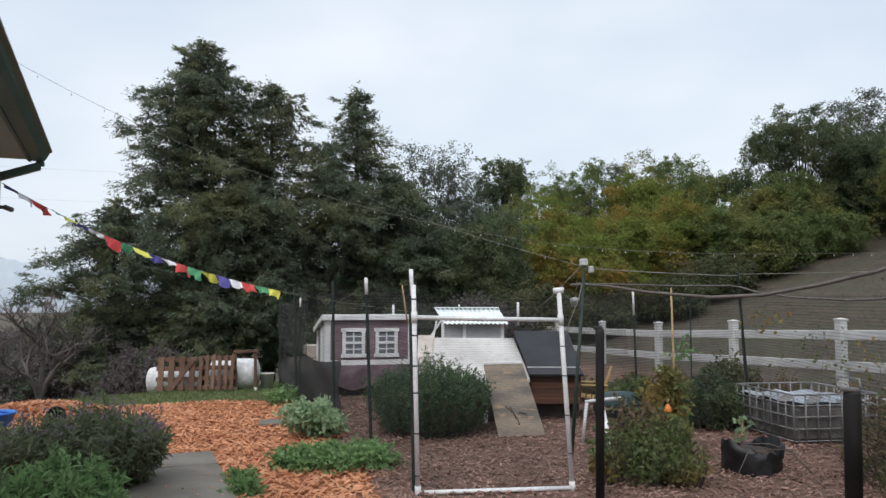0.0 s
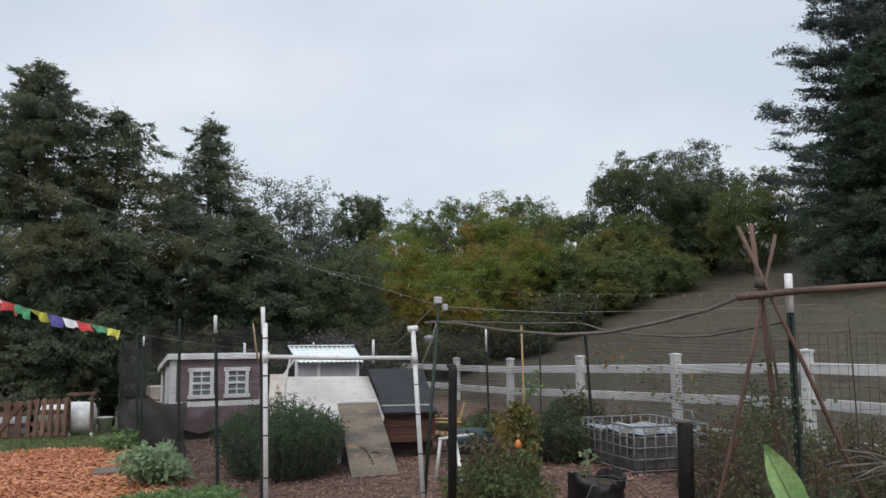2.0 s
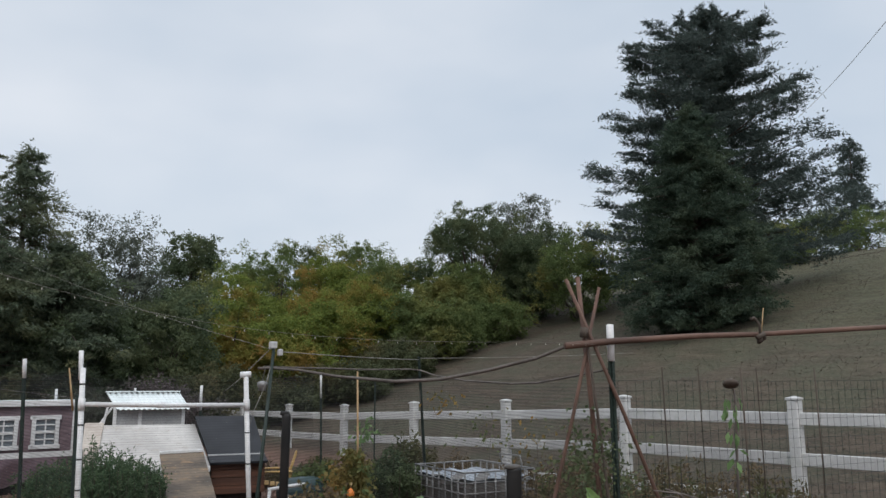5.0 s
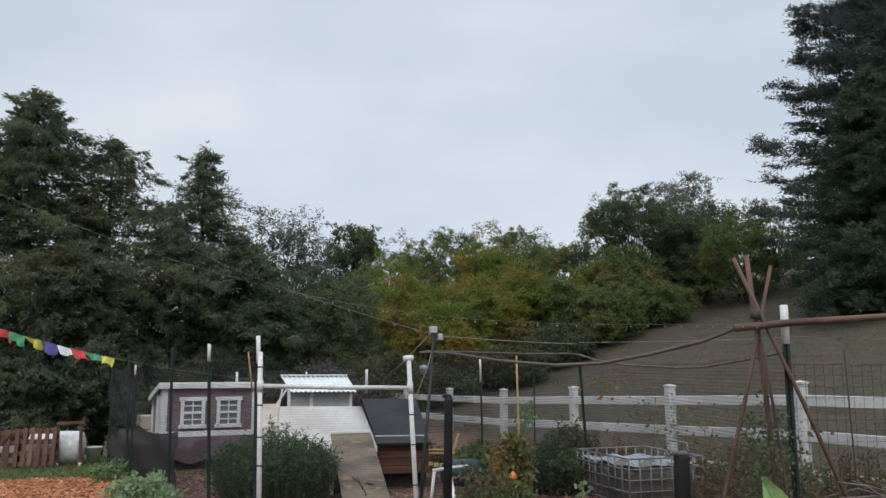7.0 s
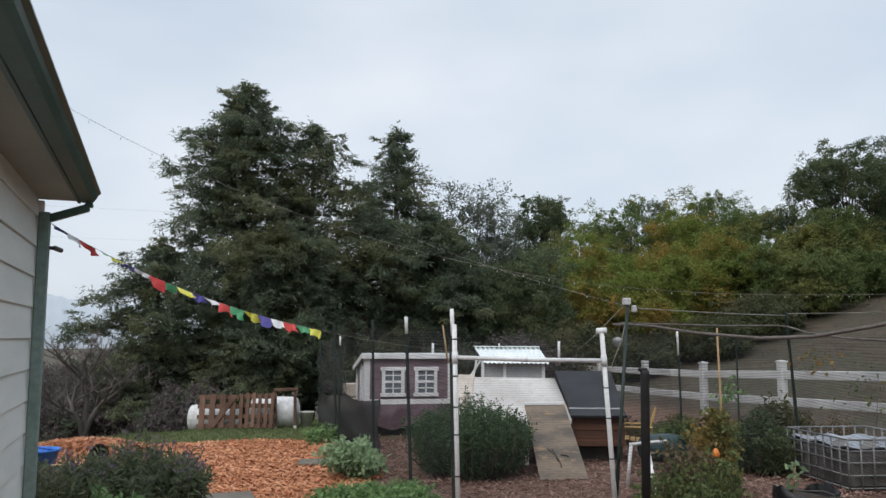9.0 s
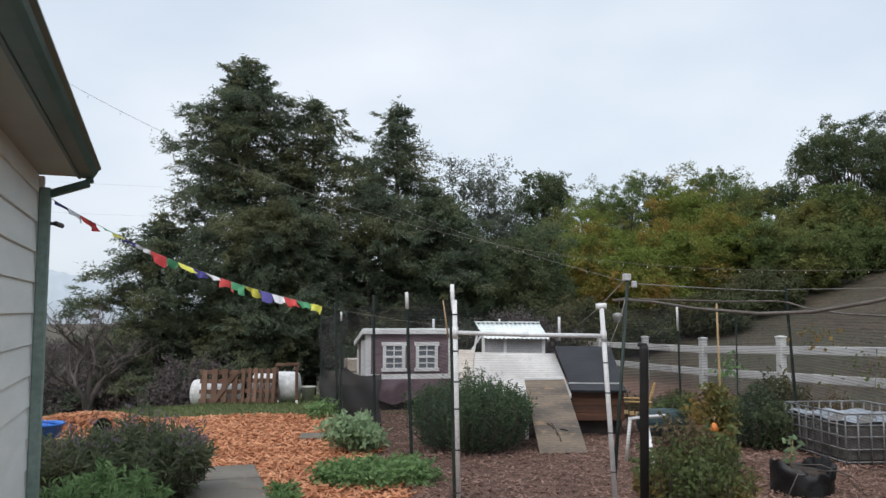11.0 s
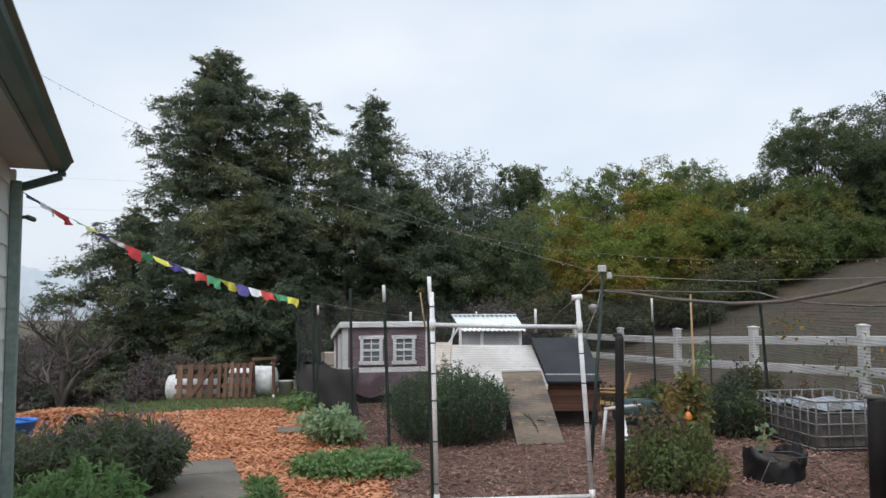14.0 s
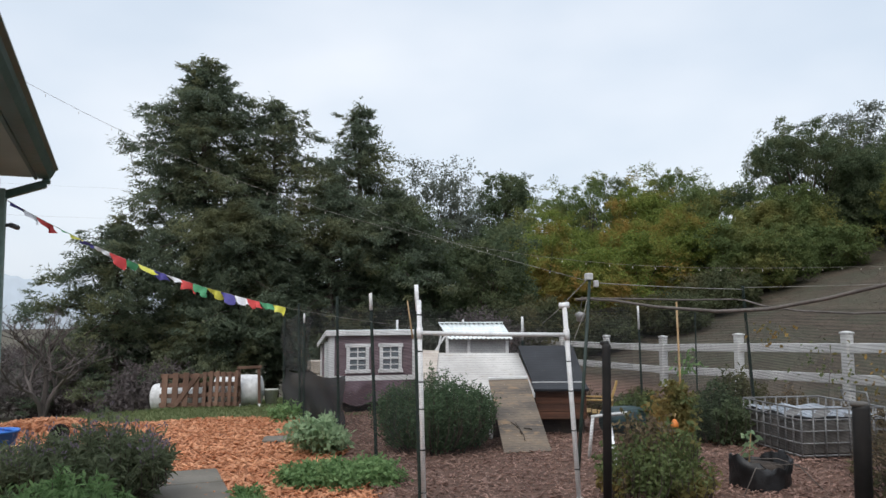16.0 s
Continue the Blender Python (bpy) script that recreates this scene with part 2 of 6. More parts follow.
def ground_material():
    """Bark mulch, fresh orange chips, lawn and dry hill grass, each in its zone."""
    m, n, l, out = nodes_of("yard ground")
    geo = n.new("ShaderNodeNewGeometry")
    pos = geo.outputs["Position"]
    sep = n.new("ShaderNodeSeparateXYZ")
    l.new(pos, sep.inputs[0])

    def lin(a, b, c, wob=0.5, scale=1.3):
        """a*x + b*y + c, with a wavy edge."""
        d = n.new("ShaderNodeVectorMath")
        d.operation = "DOT_PRODUCT"
        d.inputs[1].default_value = (a, b, 0)
        l.new(pos, d.inputs[0])
        s = n.new("ShaderNodeMath")
        s.operation = "ADD"
        l.new(d.outputs["Value"], s.inputs[0])
        w = noise_at(n, l, pos, scale, 5.0)
        l.new(remap(n, l, w, 0.2, 0.8, c - wob, c + wob), s.inputs[1])
        return s.outputs[0]
    k1, k2, k3 = noise_at(n, l, pos, 0.8), noise_at(n, l, pos, 9.0), noise_at(n, l, pos, 55.0, 3.0)
    mulch = mixc(n, l, remap(n, l, k2, 0.35, 0.65), (0.09, 0.056, 0.045), (0.18, 0.108, 0.084))
    mulch = mixc(n, l, remap(n, l, k3, 0.5, 0.72), mulch, (0.19, 0.115, 0.08))
    chips = mixc(n, l, remap(n, l, k2, 0.35, 0.65), (0.34, 0.135, 0.065), (0.47, 0.215, 0.11))
    chips = mixc(n, l, remap(n, l, k3, 0.35, 0.6, 1, 0), chips, (0.13, 0.045, 0.02))
    lawn = mixc(n, l, remap(n, l, k2, 0.3, 0.7), (0.085, 0.115, 0.045), (0.15, 0.165, 0.07))
    lawn = mixc(n, l, remap(n, l, lin(-0.1, 1, -18.5, 0.8), -0.6, 0.6), lawn, (0.085, 0.075, 0.055))
    st = n.new("ShaderNodeMapping")
    st.inputs["Scale"].default_value = (0.45, 0.45, 6.5)
    l.new(pos, st.inputs["Vector"])
    k4 = noise_at(n, l, st.outputs[0], 2.2, 6.0, 0.65)
    hill = mixc(n, l, remap(n, l, k4, 0.38, 0.6), (0.045, 0.035, 0.027), (0.098, 0.076, 0.058))
    hill = mixc(n, l, remap(n, l, k1, 0.42, 0.62), hill, (0.062, 0.064, 0.044))
    hill = mixc(n, l, remap(n, l, k3, 0.5, 0.85), hill, (0.06, 0.052, 0.04))
    hill = mixc(n, l, remap(n, l, lin(1, -0.35, -9.5, 3.0, 0.3), -3.0, 5.0, 0.0, 0.75), hill, mixc(n, l, remap(n, l, k4, 0.35, 0.62), (0.062, 0.07, 0.041), (0.118, 0.12, 0.074)))
    tuft = n.new("ShaderNodeMapping")
    tuft.inputs["Scale"].default_value = (1.0, 1.0, 4.0)
    l.new(pos, tuft.inputs["Vector"])
    k5, k6 = noise_at(n, l, tuft.outputs[0], 4.5, 6.0, 0.7), noise_at(n, l, tuft.outputs[0], 14.0, 4.0, 0.7)
    hill = mixc(n, l, remap(n, l, k5, 0.46, 0.70, 0.0, 0.6), hill, (0.045, 0.04, 0.03))
    hill = mixc(n, l, remap(n, l, k6, 0.46, 0.72, 0.0, 0.5), hill, (0.20, 0.168, 0.118))
    c = mixc(n, l, remap(n, l, lin(-1, -0.33, 1.76, 0.35, 1.8), -0.15, 0.15), mulch, chips)
    c = mixc(n, l, remap(n, l, lin(-0.28, 0.96, -13.05, 0.3, 1.5), -0.1, 0.1), c, lawn)
    bare = mixc(n, l, remap(n, l, lin(1, -0.1, 1.3, 0.4), -0.2, 0.2), c, mulch)
    c = mixc(n, l, remap(n, l, lin(0.96, 0.281, -8.6, 0.5), -0.6, 0.8), bare, hill)
    p = n.new("ShaderNodeBsdfPrincipled")
    l.new(c, p.inputs["Base Color"])
    p.inputs["Roughness"].default_value, p.inputs["Specular IOR Level"].default_value = 0.9, 0.2
    bp = n.new("ShaderNodeBump")
    bp.inputs["Strength"].default_value, bp.inputs["Distance"].default_value = 0.7, 0.03
    l.new(k3, bp.inputs["Height"])
    l.new(bp.outputs[0], p.inputs["Normal"])
    l.new(p.outputs[0], out.inputs["Surface"])
    return m


GROUND = ground_material()


# ---- ground, one sheet from the yard to the horizon ----
def soft_step(v, w):
    return w * np.logaddexp(0, v / w)


def fall(x, y):
    """How far the land drops past the crest at the lawn's far edge."""
    v = -0.75 * np.asarray(x, float) + 0.66 * np.asarray(y, float) - 13.15
    return np.minimum(0.25 * soft_step(v, 0.15), 0.7) / (1 + np.exp(np.clip((np.asarray(x, float) + 3.9) / 0.35, -50, 50)))


def height(x, y):
    """The yard is level; a hill climbs beyond the white fence, and the land falls away behind the lawn."""
    x, y = np.asarray(x, float), np.asarray(y, float)
    u = 0.96 * x + 0.281 * y - 8.75
    s = soft_step(u - 1, 1.2)
    s = s - soft_step(s - 32, 4.0)
    drop = -fall(x, y) + np.maximum(-0.1 * soft_step(y - 16, 1.5) / (1 + np.exp(np.clip((x + 1) / 1.5, -50, 50))), -4)
    bumps = 0.12 * np.sin(x * 0.6 + 1.3 * np.sin(y * 0.4)) * np.sin(y * 0.5 + x * 0.2)
    return 0.277 * s + drop + bumps * np.clip(u / 4, 0, 1)


def h1(x, y):
    return float(height(x, y))


gx = np.sinh(np.linspace(-4.6, 4.6, 250)) * 8.0
gy = np.sinh(np.linspace(-3.6, 4.6, 250)) * 8.0 + 8
GX, GY = np.meshgrid(gx, gy)
gv = np.stack([GX, GY, height(GX, GY)], -1).reshape(-1, 3)
gi = np.arange(250 * 250).reshape(250, 250)
gf = np.stack([gi[:-1, :-1], gi[:-1, 1:], gi[1:, 1:], gi[1:, :-1]], -1).reshape(-1, 4)
ground = part("ground", np_mesh("ground", gv, gf), GROUND, None)
tagged(ground, "yard of bark mulch and orange wood chips below a dry grassy hill", "ground", kind="structure")
ground.data.polygons.foreach_set("use_smooth", [True] * len(gf))


# ---- foliage ----
def leaves(p, d, ln, wd, rng, sag=0.15, nrm=None, tri=False):
    """Three- or four-cornered leaves at p along d, as vertices and faces."""
    n = len(p)
    d = d / np.linalg.norm(d, axis=1, keepdims=True)
    q = rng.normal(size=(n, 3))
    if nrm is not None:
        q = q * 0.45 + nrm
    side = np.cross(d, q)
    side /= np.linalg.norm(side, axis=1, keepdims=True) + 1e-9
    ln, wd = np.broadcast_to(ln, n)[:, None], np.broadcast_to(wd, n)[:, None]
    mid = p + d * ln * 0.5
    tip = p + d * ln
    tip[:, 2] -= sag * ln[:, 0]
    if tri:
        v = np.stack([p + side * wd, tip, p - side * wd], 1).reshape(-1, 3)
        return v, np.arange(3 * n).reshape(n, 3)
    v = np.stack([p, mid + side * wd, tip, mid - side * wd], 1).reshape(-1, 3)
    f = np.arange(4 * n).reshape(n, 4)
    return v, f


def foliage(name, p, d, ln, wd, rng, material, parent, sag=0.15, label="", nrm=None, tri=False):
    v, f = leaves(p, d, ln, wd, rng, sag, nrm, tri)
    return part(name, np_mesh(name, v, f), material, parent, label)


def conifer(name, label, x, y, H, R, seed, material, z0=0.6, power=0.8, droop=0.25, rise=0.15, nb=140, dens=430, leaf=0.10, width=0.016, lump=0.3, lean=0.0, tuft=0.17, top=0.3, vary=(0.5, 1.15), tz=0.45, tipup=0.05, blunt=False, vert=0.26, lat_k=0.2):
    """A conifer: tapered trunk, limbs in whorls and tufted sprays of needles along them."""
    rng = np.random.default_rng(seed)
    g = h1(x, y)
    low = float(fall(x, y))
    H, z0 = H + low, z0 + low
    t = thing(name, label, "tree", at=(x, y, g))
    tr = MB()
    tr.tube([(x, y, g - 0.2), (x + lean * 0.3, y, g + H * 0.3), (x + lean * 0.7, y, g + H * 0.7), (x + lean, y, g + H * 0.985)],
            [H * 0.024, H * 0.017, H * 0.008, 0.012], 9)
    part("trunk", tr, BARK, t)
    k = np.arange(nb)
    fz = (k + rng.random(nb)) / nb
    hz = z0 + (H - z0) * (1 - (1 - fz) ** 1.25)
    az = k * 2.39996 + rng.normal(0, 0.4, nb)
    rel = (hz - z0) / (H - z0)
    L = R * (1 - rel) ** power * rng.uniform(vary[0], vary[1], nb)
    L *= 1 + lump * np.sin(az * 2 + seed) * np.sin(rel * 8 + seed * 1.7) + lump * 0.7 * np.sin(az * 3 - rel * 15)
    L *= np.clip(0.6 + rel * 5, 0, 1)
    L = np.maximum(L, top * rng.uniform(0.5, 1.2, nb) * np.clip((1 - rel) * 9, 0.3, 1))
    if blunt:
        L = np.where(rel > 0.985, L * 0.6, L)
    L = np.where((rel > 0.93) & (not blunt), L * np.clip((1 - rel) / 0.07, 0.25, 1), L)
    P, D = [], []
    wood = MB()
    for i in range(nb):
        o = np.array([math.cos(az[i]), math.sin(az[i]), 0])
        sd = np.array([-o[1], o[0], 0])
        base = np.array([x + lean * hz[i] / H, y, g + hz[i]])
        kn = max(4, int(L[i] * 8.5))
        s = 1 - rng.random(kn) ** 1.2 * 0.84
        lat = rng.normal(0, 1, kn) * lat_k * L[i] * (1.12 - s) ** 0.6
        c = base + o * (L[i] * s)[:, None] + sd * lat[:, None]
        ri, dr = rise * rng.uniform(0.0, 2.0), droop * rng.uniform(0.5, 1.5)
        c[:, 2] += ri * L[i] * s - dr * L[i] * s ** 2 - np.abs(lat) * 0.15 + rng.normal(0, 0.06 + 0.1 * tz, kn)
        cd = o * 0.8 + sd * (np.sign(lat) * 0.5)[:, None] + rng.normal(0, 0.35, (kn, 3)) + np.array([0, 0, tipup])
        cd /= np.linalg.norm(cd, axis=1, keepdims=True)
        n = max(24, int(dens * min(L[i], 3.2) ** 0.9))
        own = rng.integers(0, kn, n)
        sz = tuft * rng.uniform(0.5, 1.4, kn)[own][:, None] * (1.0 if rel[i] < 0.9 else 0.6)
        w = cd[own] * np.clip(rng.normal(0, 1.0, (n, 1)), -1.7, 1.5) * sz + np.clip(rng.normal(0, 1, (n, 3)), -1.8, 1.8) * sz * np.array([0.42, 0.42, vert])
        P.append(c[own] + w)
        D.append(cd[own] + rng.normal(0, 0.5, (n, 3)))
        if L[i] > 0.6:
            e = base + o * L[i] * 0.85
            wood.tube([base, base + o * L[i] * 0.4 + np.array([0, 0, (ri * 0.4 - dr * 0.16) * L[i]]), e + np.array([0, 0, (ri * 0.85 - dr * 0.72) * L[i]])],
                      [0.010 + 0.010 * L[i], 0.008 + 0.005 * L[i], 0.005], 4, False)
    part("branchwork", wood, BARK, t)
    P, D = np.concatenate(P), np.concatenate(D)
    n = len(P)
    foliage("crown", P, D, leaf * rng.uniform(0.6, 1.4, n), width * rng.uniform(0.7, 1.4, n), rng, material, t, nrm=np.array([0, 0, 0.6]), tri=True)
    return t


def broadleaf(name, label, x, y, H, R, seed, material, z0=0.5, clumps=40, per=130, leaf=0.14, width=0.05, clump=0.55, category="tree", trunk=True, bark=None, flat=0.75, dz=0.0, hollow=0.45, wood_on=True):
    """A broad-leaved tree or bush: trunk, limbs to many clumps of leaves."""
    rng = np.random.default_rng(seed)
    g = h1(x, y) + dz
    H += float(fall(x, y))
    t = thing(name, label, category, at=(x, y, g))
    zc, hz = z0 + (H - z0) * 0.5, (H - z0) * 0.5
    u = rng.normal(size=(clumps, 3))
    u /= np.linalg.norm(u, axis=1, keepdims=True)
    rad = hollow + (1 - hollow) * rng.random(clumps) ** 0.6
    c = u * rad[:, None] * rng.uniform(0.75, 1.0, clumps)[:, None]
    c = np.stack([x + c[:, 0] * R, y + c[:, 1] * R, g + zc + c[:, 2] * hz], 1)
    wood = MB()
    top = Vector((x, y, g + z0 + (H - z0) * 0.35))
    if trunk:
        tk = MB().tube([(x, y, g - 0.15), (x + 0.03 * H * rng.normal() * 0.5, y, g + z0 * 0.6), top], [H * 0.028 + 0.02, H * 0.02 + 0.015, H * 0.012], 8)
        part("trunk", tk, bark or BARK, t)
    for q in (c[::1 if clumps < 60 else 2] if wood_on else ()):
        b = Vector((x, y, g + z0 * 0.5 + rng.random() * (H - z0) * 0.3))
        mid = b.lerp(Vector(q), 0.5) + Vector((0, 0, 0.08 * H * (rng.random() - 0.3)))
        wood.tube([b, mid, Vector(q)], [0.006 * H + 0.004, 0.004 * H + 0.003, 0.003], 4, False)
    if wood_on:
        part("branchwork", wood, bark or BARK, t)
    sz = clump * rng.uniform(0.6, 1.25, clumps)
    n = clumps * per
    own = np.repeat(np.arange(clumps), per)
    sub = np.clip(rng.normal(size=(clumps, 9, 3)), -1.7, 1.7) * 0.52
    sub = sub[own, rng.integers(0, 9, n)]
    v = sub + np.clip(rng.normal(size=(n, 3)), -2, 2) * 0.17
    p = c[own] + v * sz[own][:, None] * np.array([1, 1, flat])
    p[:, 2] = np.maximum(p[:, 2], g + 0.02)
    d = v * 0.5 + rng.normal(0, 0.6, (n, 3)) + np.array([0, 0, 0.1])
    foliage("crown", p, d, leaf * rng.uniform(0.6, 1.3, n), width * rng.uniform(0.7, 1.3, n), rng, material, t, nrm=v * 0.9 + np.array([0, 0, 0.35]), tri=clump > 0.3)
    return t


def bare_tree(name, label, x, y, H, seed, spread=1.0, depth=6, bark=None, leafless=True):
    """A leafless tree that forks again and again."""
    rng = random.Random(seed)
    g = h1(x, y)
    t = thing(name, label, "tree", at=(x, y, g))
    trunk, boughs, twigs = MB(), MB(), MB()

    def grow(p, d, ln, r, k):
        q = p + d * ln
        m = p.lerp(q, 0.5) + Vector((rng.uniform(-1, 1), rng.uniform(-1, 1), rng.uniform(-0.5, 1))) * ln * 0.08
        (trunk if k == 0 else boughs if k < 3 else twigs).tube([p, m, q], [r, r * 0.85, r * 0.72], 7 if k < 2 else 4, False)
        if k >= depth:
            return
        for _ in range(3 if k in (0, 1, 2, 4) else 2):
            e = Vector((rng.uniform(-1, 1) * spread, rng.uniform(-1, 1) * spread, rng.uniform(-0.05, 0.95)))
            grow(q if rng.random() < 0.75 else m, (d * 0.8 + e * 0.8).normalized(), ln * rng.uniform(0.62, 0.86), r * 0.62, k + 1)
    grow(Vector((x, y, g - 0.1)), Vector((0.05, 0, 1)), H * 0.17, H * 0.017, 0)
    for nm, mb in (("trunk", trunk), ("bough", boughs), ("twig", twigs)):
        part(nm, mb, bark or BARK_PALE, t)
    return t


# the stand of tall conifers behind the lawn
conifer("conifer_tree", "tall dark green conifer with ragged crown behind the lawn", -6.76, 22, 9.3, 3.75, 3, CONIFER, z0=0.5, power=0.5, nb=205, dens=620, lump=0.2, top=0.75, vary=(0.42, 1.16), droop=0.3, tz=0.8, blunt=True)
conifer("conifer_tree", "dark green conifer with an open ragged top", -5.0, 23, 8.45, 3.3, 8, CONIFER, z0=0.8, power=0.52, nb=140, dens=470, lump=0.34, top=0.6, vary=(0.4, 1.2), droop=0.3, tz=0.8, blunt=True)
conifer("conifer_tree", "slim dark conifer with a narrow pointed top", -2.62, 24, 8.5, 3.0, 14, CONIFER, z0=0.6, power=0.6, nb=150, dens=480, lump=0.32, vary=(0.4, 1.15), top=0.4, droop=0.3, tz=0.8, blunt=True)
conifer("conifer_tree", "low dense dark conifer filling the foot of the stand", -8.6, 20.8, 4.6, 2.4, 21, CONIFER, z0=0.3, power=0.45, nb=95, dens=560, droop=0.32, tz=0.8)
conifer("conifer_tree", "low dense dark conifer filling the foot of the stand", -5.4, 20.8, 5.0, 2.6, 22, CONIFER, z0=0.7, power=0.45, nb=100, dens=560, droop=0.32, tz=0.8)
conifer("conifer_tree", "low dense dark conifer filling the foot of the stand", -3.2, 22.0, 5.9, 2.5, 25, CONIFER, z0=0.6, power=0.45, nb=100, dens=560, droop=0.32, tz=0.8)
conifer("conifer_tree", "low dense dark conifer filling the foot of the stand", -1.4, 22.8, 5.6, 2.0, 26, CONIFER, z0=0.4, power=0.45, nb=95, dens=520, droop=0.32, tz=0.8)
broadleaf("leafy_tree", "greyish green tree with fine airy foliage", -0.6, 26, 7.4, 1.9, 31, GREY_LEAF, z0=1.6, clumps=110, per=300, leaf=0.08, width=0.025, clump=0.55)
broadleaf("leafy_tree", "dark green tree below the grey crowns", -1.3, 23.5, 5.4, 2.0, 32, OAK, z0=0.3, clumps=75, per=460, leaf=0.085, width=0.026, clump=0.62)
broadleaf("leafy_tree", "dark green tree at the edge of the wood", 1.1, 24.5, 4.7, 2.0, 33, OAK, z0=0.3, clumps=75, per=460, leaf=0.085, width=0.026, clump=0.62)
broadleaf("oak_tree", "dark round oak rising over the thicket", 3.3, 45, 8.5, 2.0, 34, OAK, z0=3.0, clumps=60, per=380, leaf=0.12, width=0.04, clump=0.75)
broadleaf("oak_tree", "dark oak in the thicket", 2.3, 34, 5.4, 2.4, 35, OAK, z0=0.3, clumps=80, per=260, leaf=0.12, clump=0.75, width=0.045)

# the thicket below the hill, turning yellow
SH = "yellowing green thicket tree in autumn leaf"
for k, (x, y, H, R, mt) in enumerate([
        (3.9, 29.5, 5.0, 1.8, YELLOW), (6.2, 34, 6.0, 2.1, MID_LEAF), (9.6, 34, 5.6, 2.0, MID_LEAF), (6.7, 28, 3.7, 1.9, YELLOW),
        (3.3, 27, 4.0, 1.7, YELLOW), (11.8, 34, 4.4, 1.9, MID_LEAF), (8.6, 29, 3.7, 1.7, YELLOW), (5.0, 26.5, 2.9, 1.6, YELLOW), (9.9, 28.5, 2.8, 1.5, MID_LEAF), (7.6, 31.5, 4.9, 1.6, YELLOW), (4.9, 39, 6.4, 2.2, MID_LEAF), (8.2, 39, 6.3, 2.3, OAK), (11.2, 38, 5.2, 2.0, MID_LEAF)]):
    broadleaf("thicket_tree", SH if mt is YELLOW else "mid green thicket tree below the hill", x, y, H, R, 40 + k, mt, z0=0.2, clumps=75, per=380, leaf=0.085, width=0.026, clump=0.6)
for k, (x, y, H, R, mt) in enumerate([(14.5, 32, 6.2, 2.9, OAK), (12.9, 30, 3.4, 1.8, MID_LEAF), (16.4, 31, 4.2, 1.8, OAK)]):
    broadleaf("oak_tree", "dense dark green evergreen oak on the slope", x, y, H, R, 60 + k, mt, z0=0.2, clumps=110, per=520, leaf=0.085, width=0.026, clump=0.62)
broadleaf("leafy_tree", "half bare tree with pale thin foliage", 19.0, 36, 6.5, 2.3, 66, GREY_LEAF, z0=0.8, clumps=95, per=130, leaf=0.11, width=0.035, clump=0.5, bark=BARK_PALE)
for k, (x, y, H, R, mt) in enumerate([(11.0, 27, 2.1, 1.4, MID_LEAF), (13.6, 28.3, 1.8, 1.4, MID_LEAF), (8.9, 26, 1.3, 1.4, DARK_LEAF), (6.6, 24.5, 1.1, 1.4, DARK_LEAF), (4.3, 24, 1.2, 1.4, DARK_LEAF),
                                      (2.2, 22.5, 2.0, 1.4, DARK_LEAF), (17.2, 28, 3.4, 1.7, MID_LEAF), (20.0, 30, 4.2, 2.0, MID_LEAF), (17.9, 32, 4.6, 1.9, OAK), (17.3, 33, 3.3, 1.8, DARK_LEAF),
                                      (30.5, 31, 2.7, 2.6, MID_LEAF), (34.2, 32, 2.9, 2.8, OAK), (38.5, 32, 2.9, 3.0, MID_LEAF), (26.5, 33, 2.8, 2.6, OAK), (42.0, 30, 2.8, 2.8, MID_LEAF), (28.5, 28.5, 2.0, 2.2, MID_LEAF)]):
    broadleaf("bush", "green scrub bush at the edge of the hill", x, y, H, R, 80 + k, mt, z0=0.05, clumps=60, per=300, leaf=0.085, width=0.027, clump=0.55, category="bush", trunk=False, dz=-0.3 if x > 25 else 0.0)

# the firs on the hill
conifer("fir_tree", "dense dark green fir low on the hill", 16.3, 19.5, 7.0, 2.9, 101, FIR, z0=0.05, power=0.55, droop=0.2, rise=0.16, nb=230, dens=640, lump=0.14, top=0.5, vary=(0.6, 1.1), tz=0.6)
conifer("fir_tree", "tall fir greyed for haze, with long layered branches behind the darker one", 20.15, 23.1, 11.2, 6.25, 113, FIR_HAZED, z0=0.8, power=0.46, droop=-0.06, rise=0.06, nb=190, dens=480, leaf=0.13, width=0.02, lump=0.1, top=1.05, vary=(0.6, 1.0), tuft=0.21, tz=0.05, tipup=0.25, blunt=True, vert=0.14, lat_k=0.15)
conifer("pine_tree", "small dark pine on the skyline", 42.7, 36, 8.0, 2.2, 111, FIR_HAZED, z0=1.5, power=0.45, nb=70, dens=190, leaf=0.17, width=0.035, tuft=0.25)

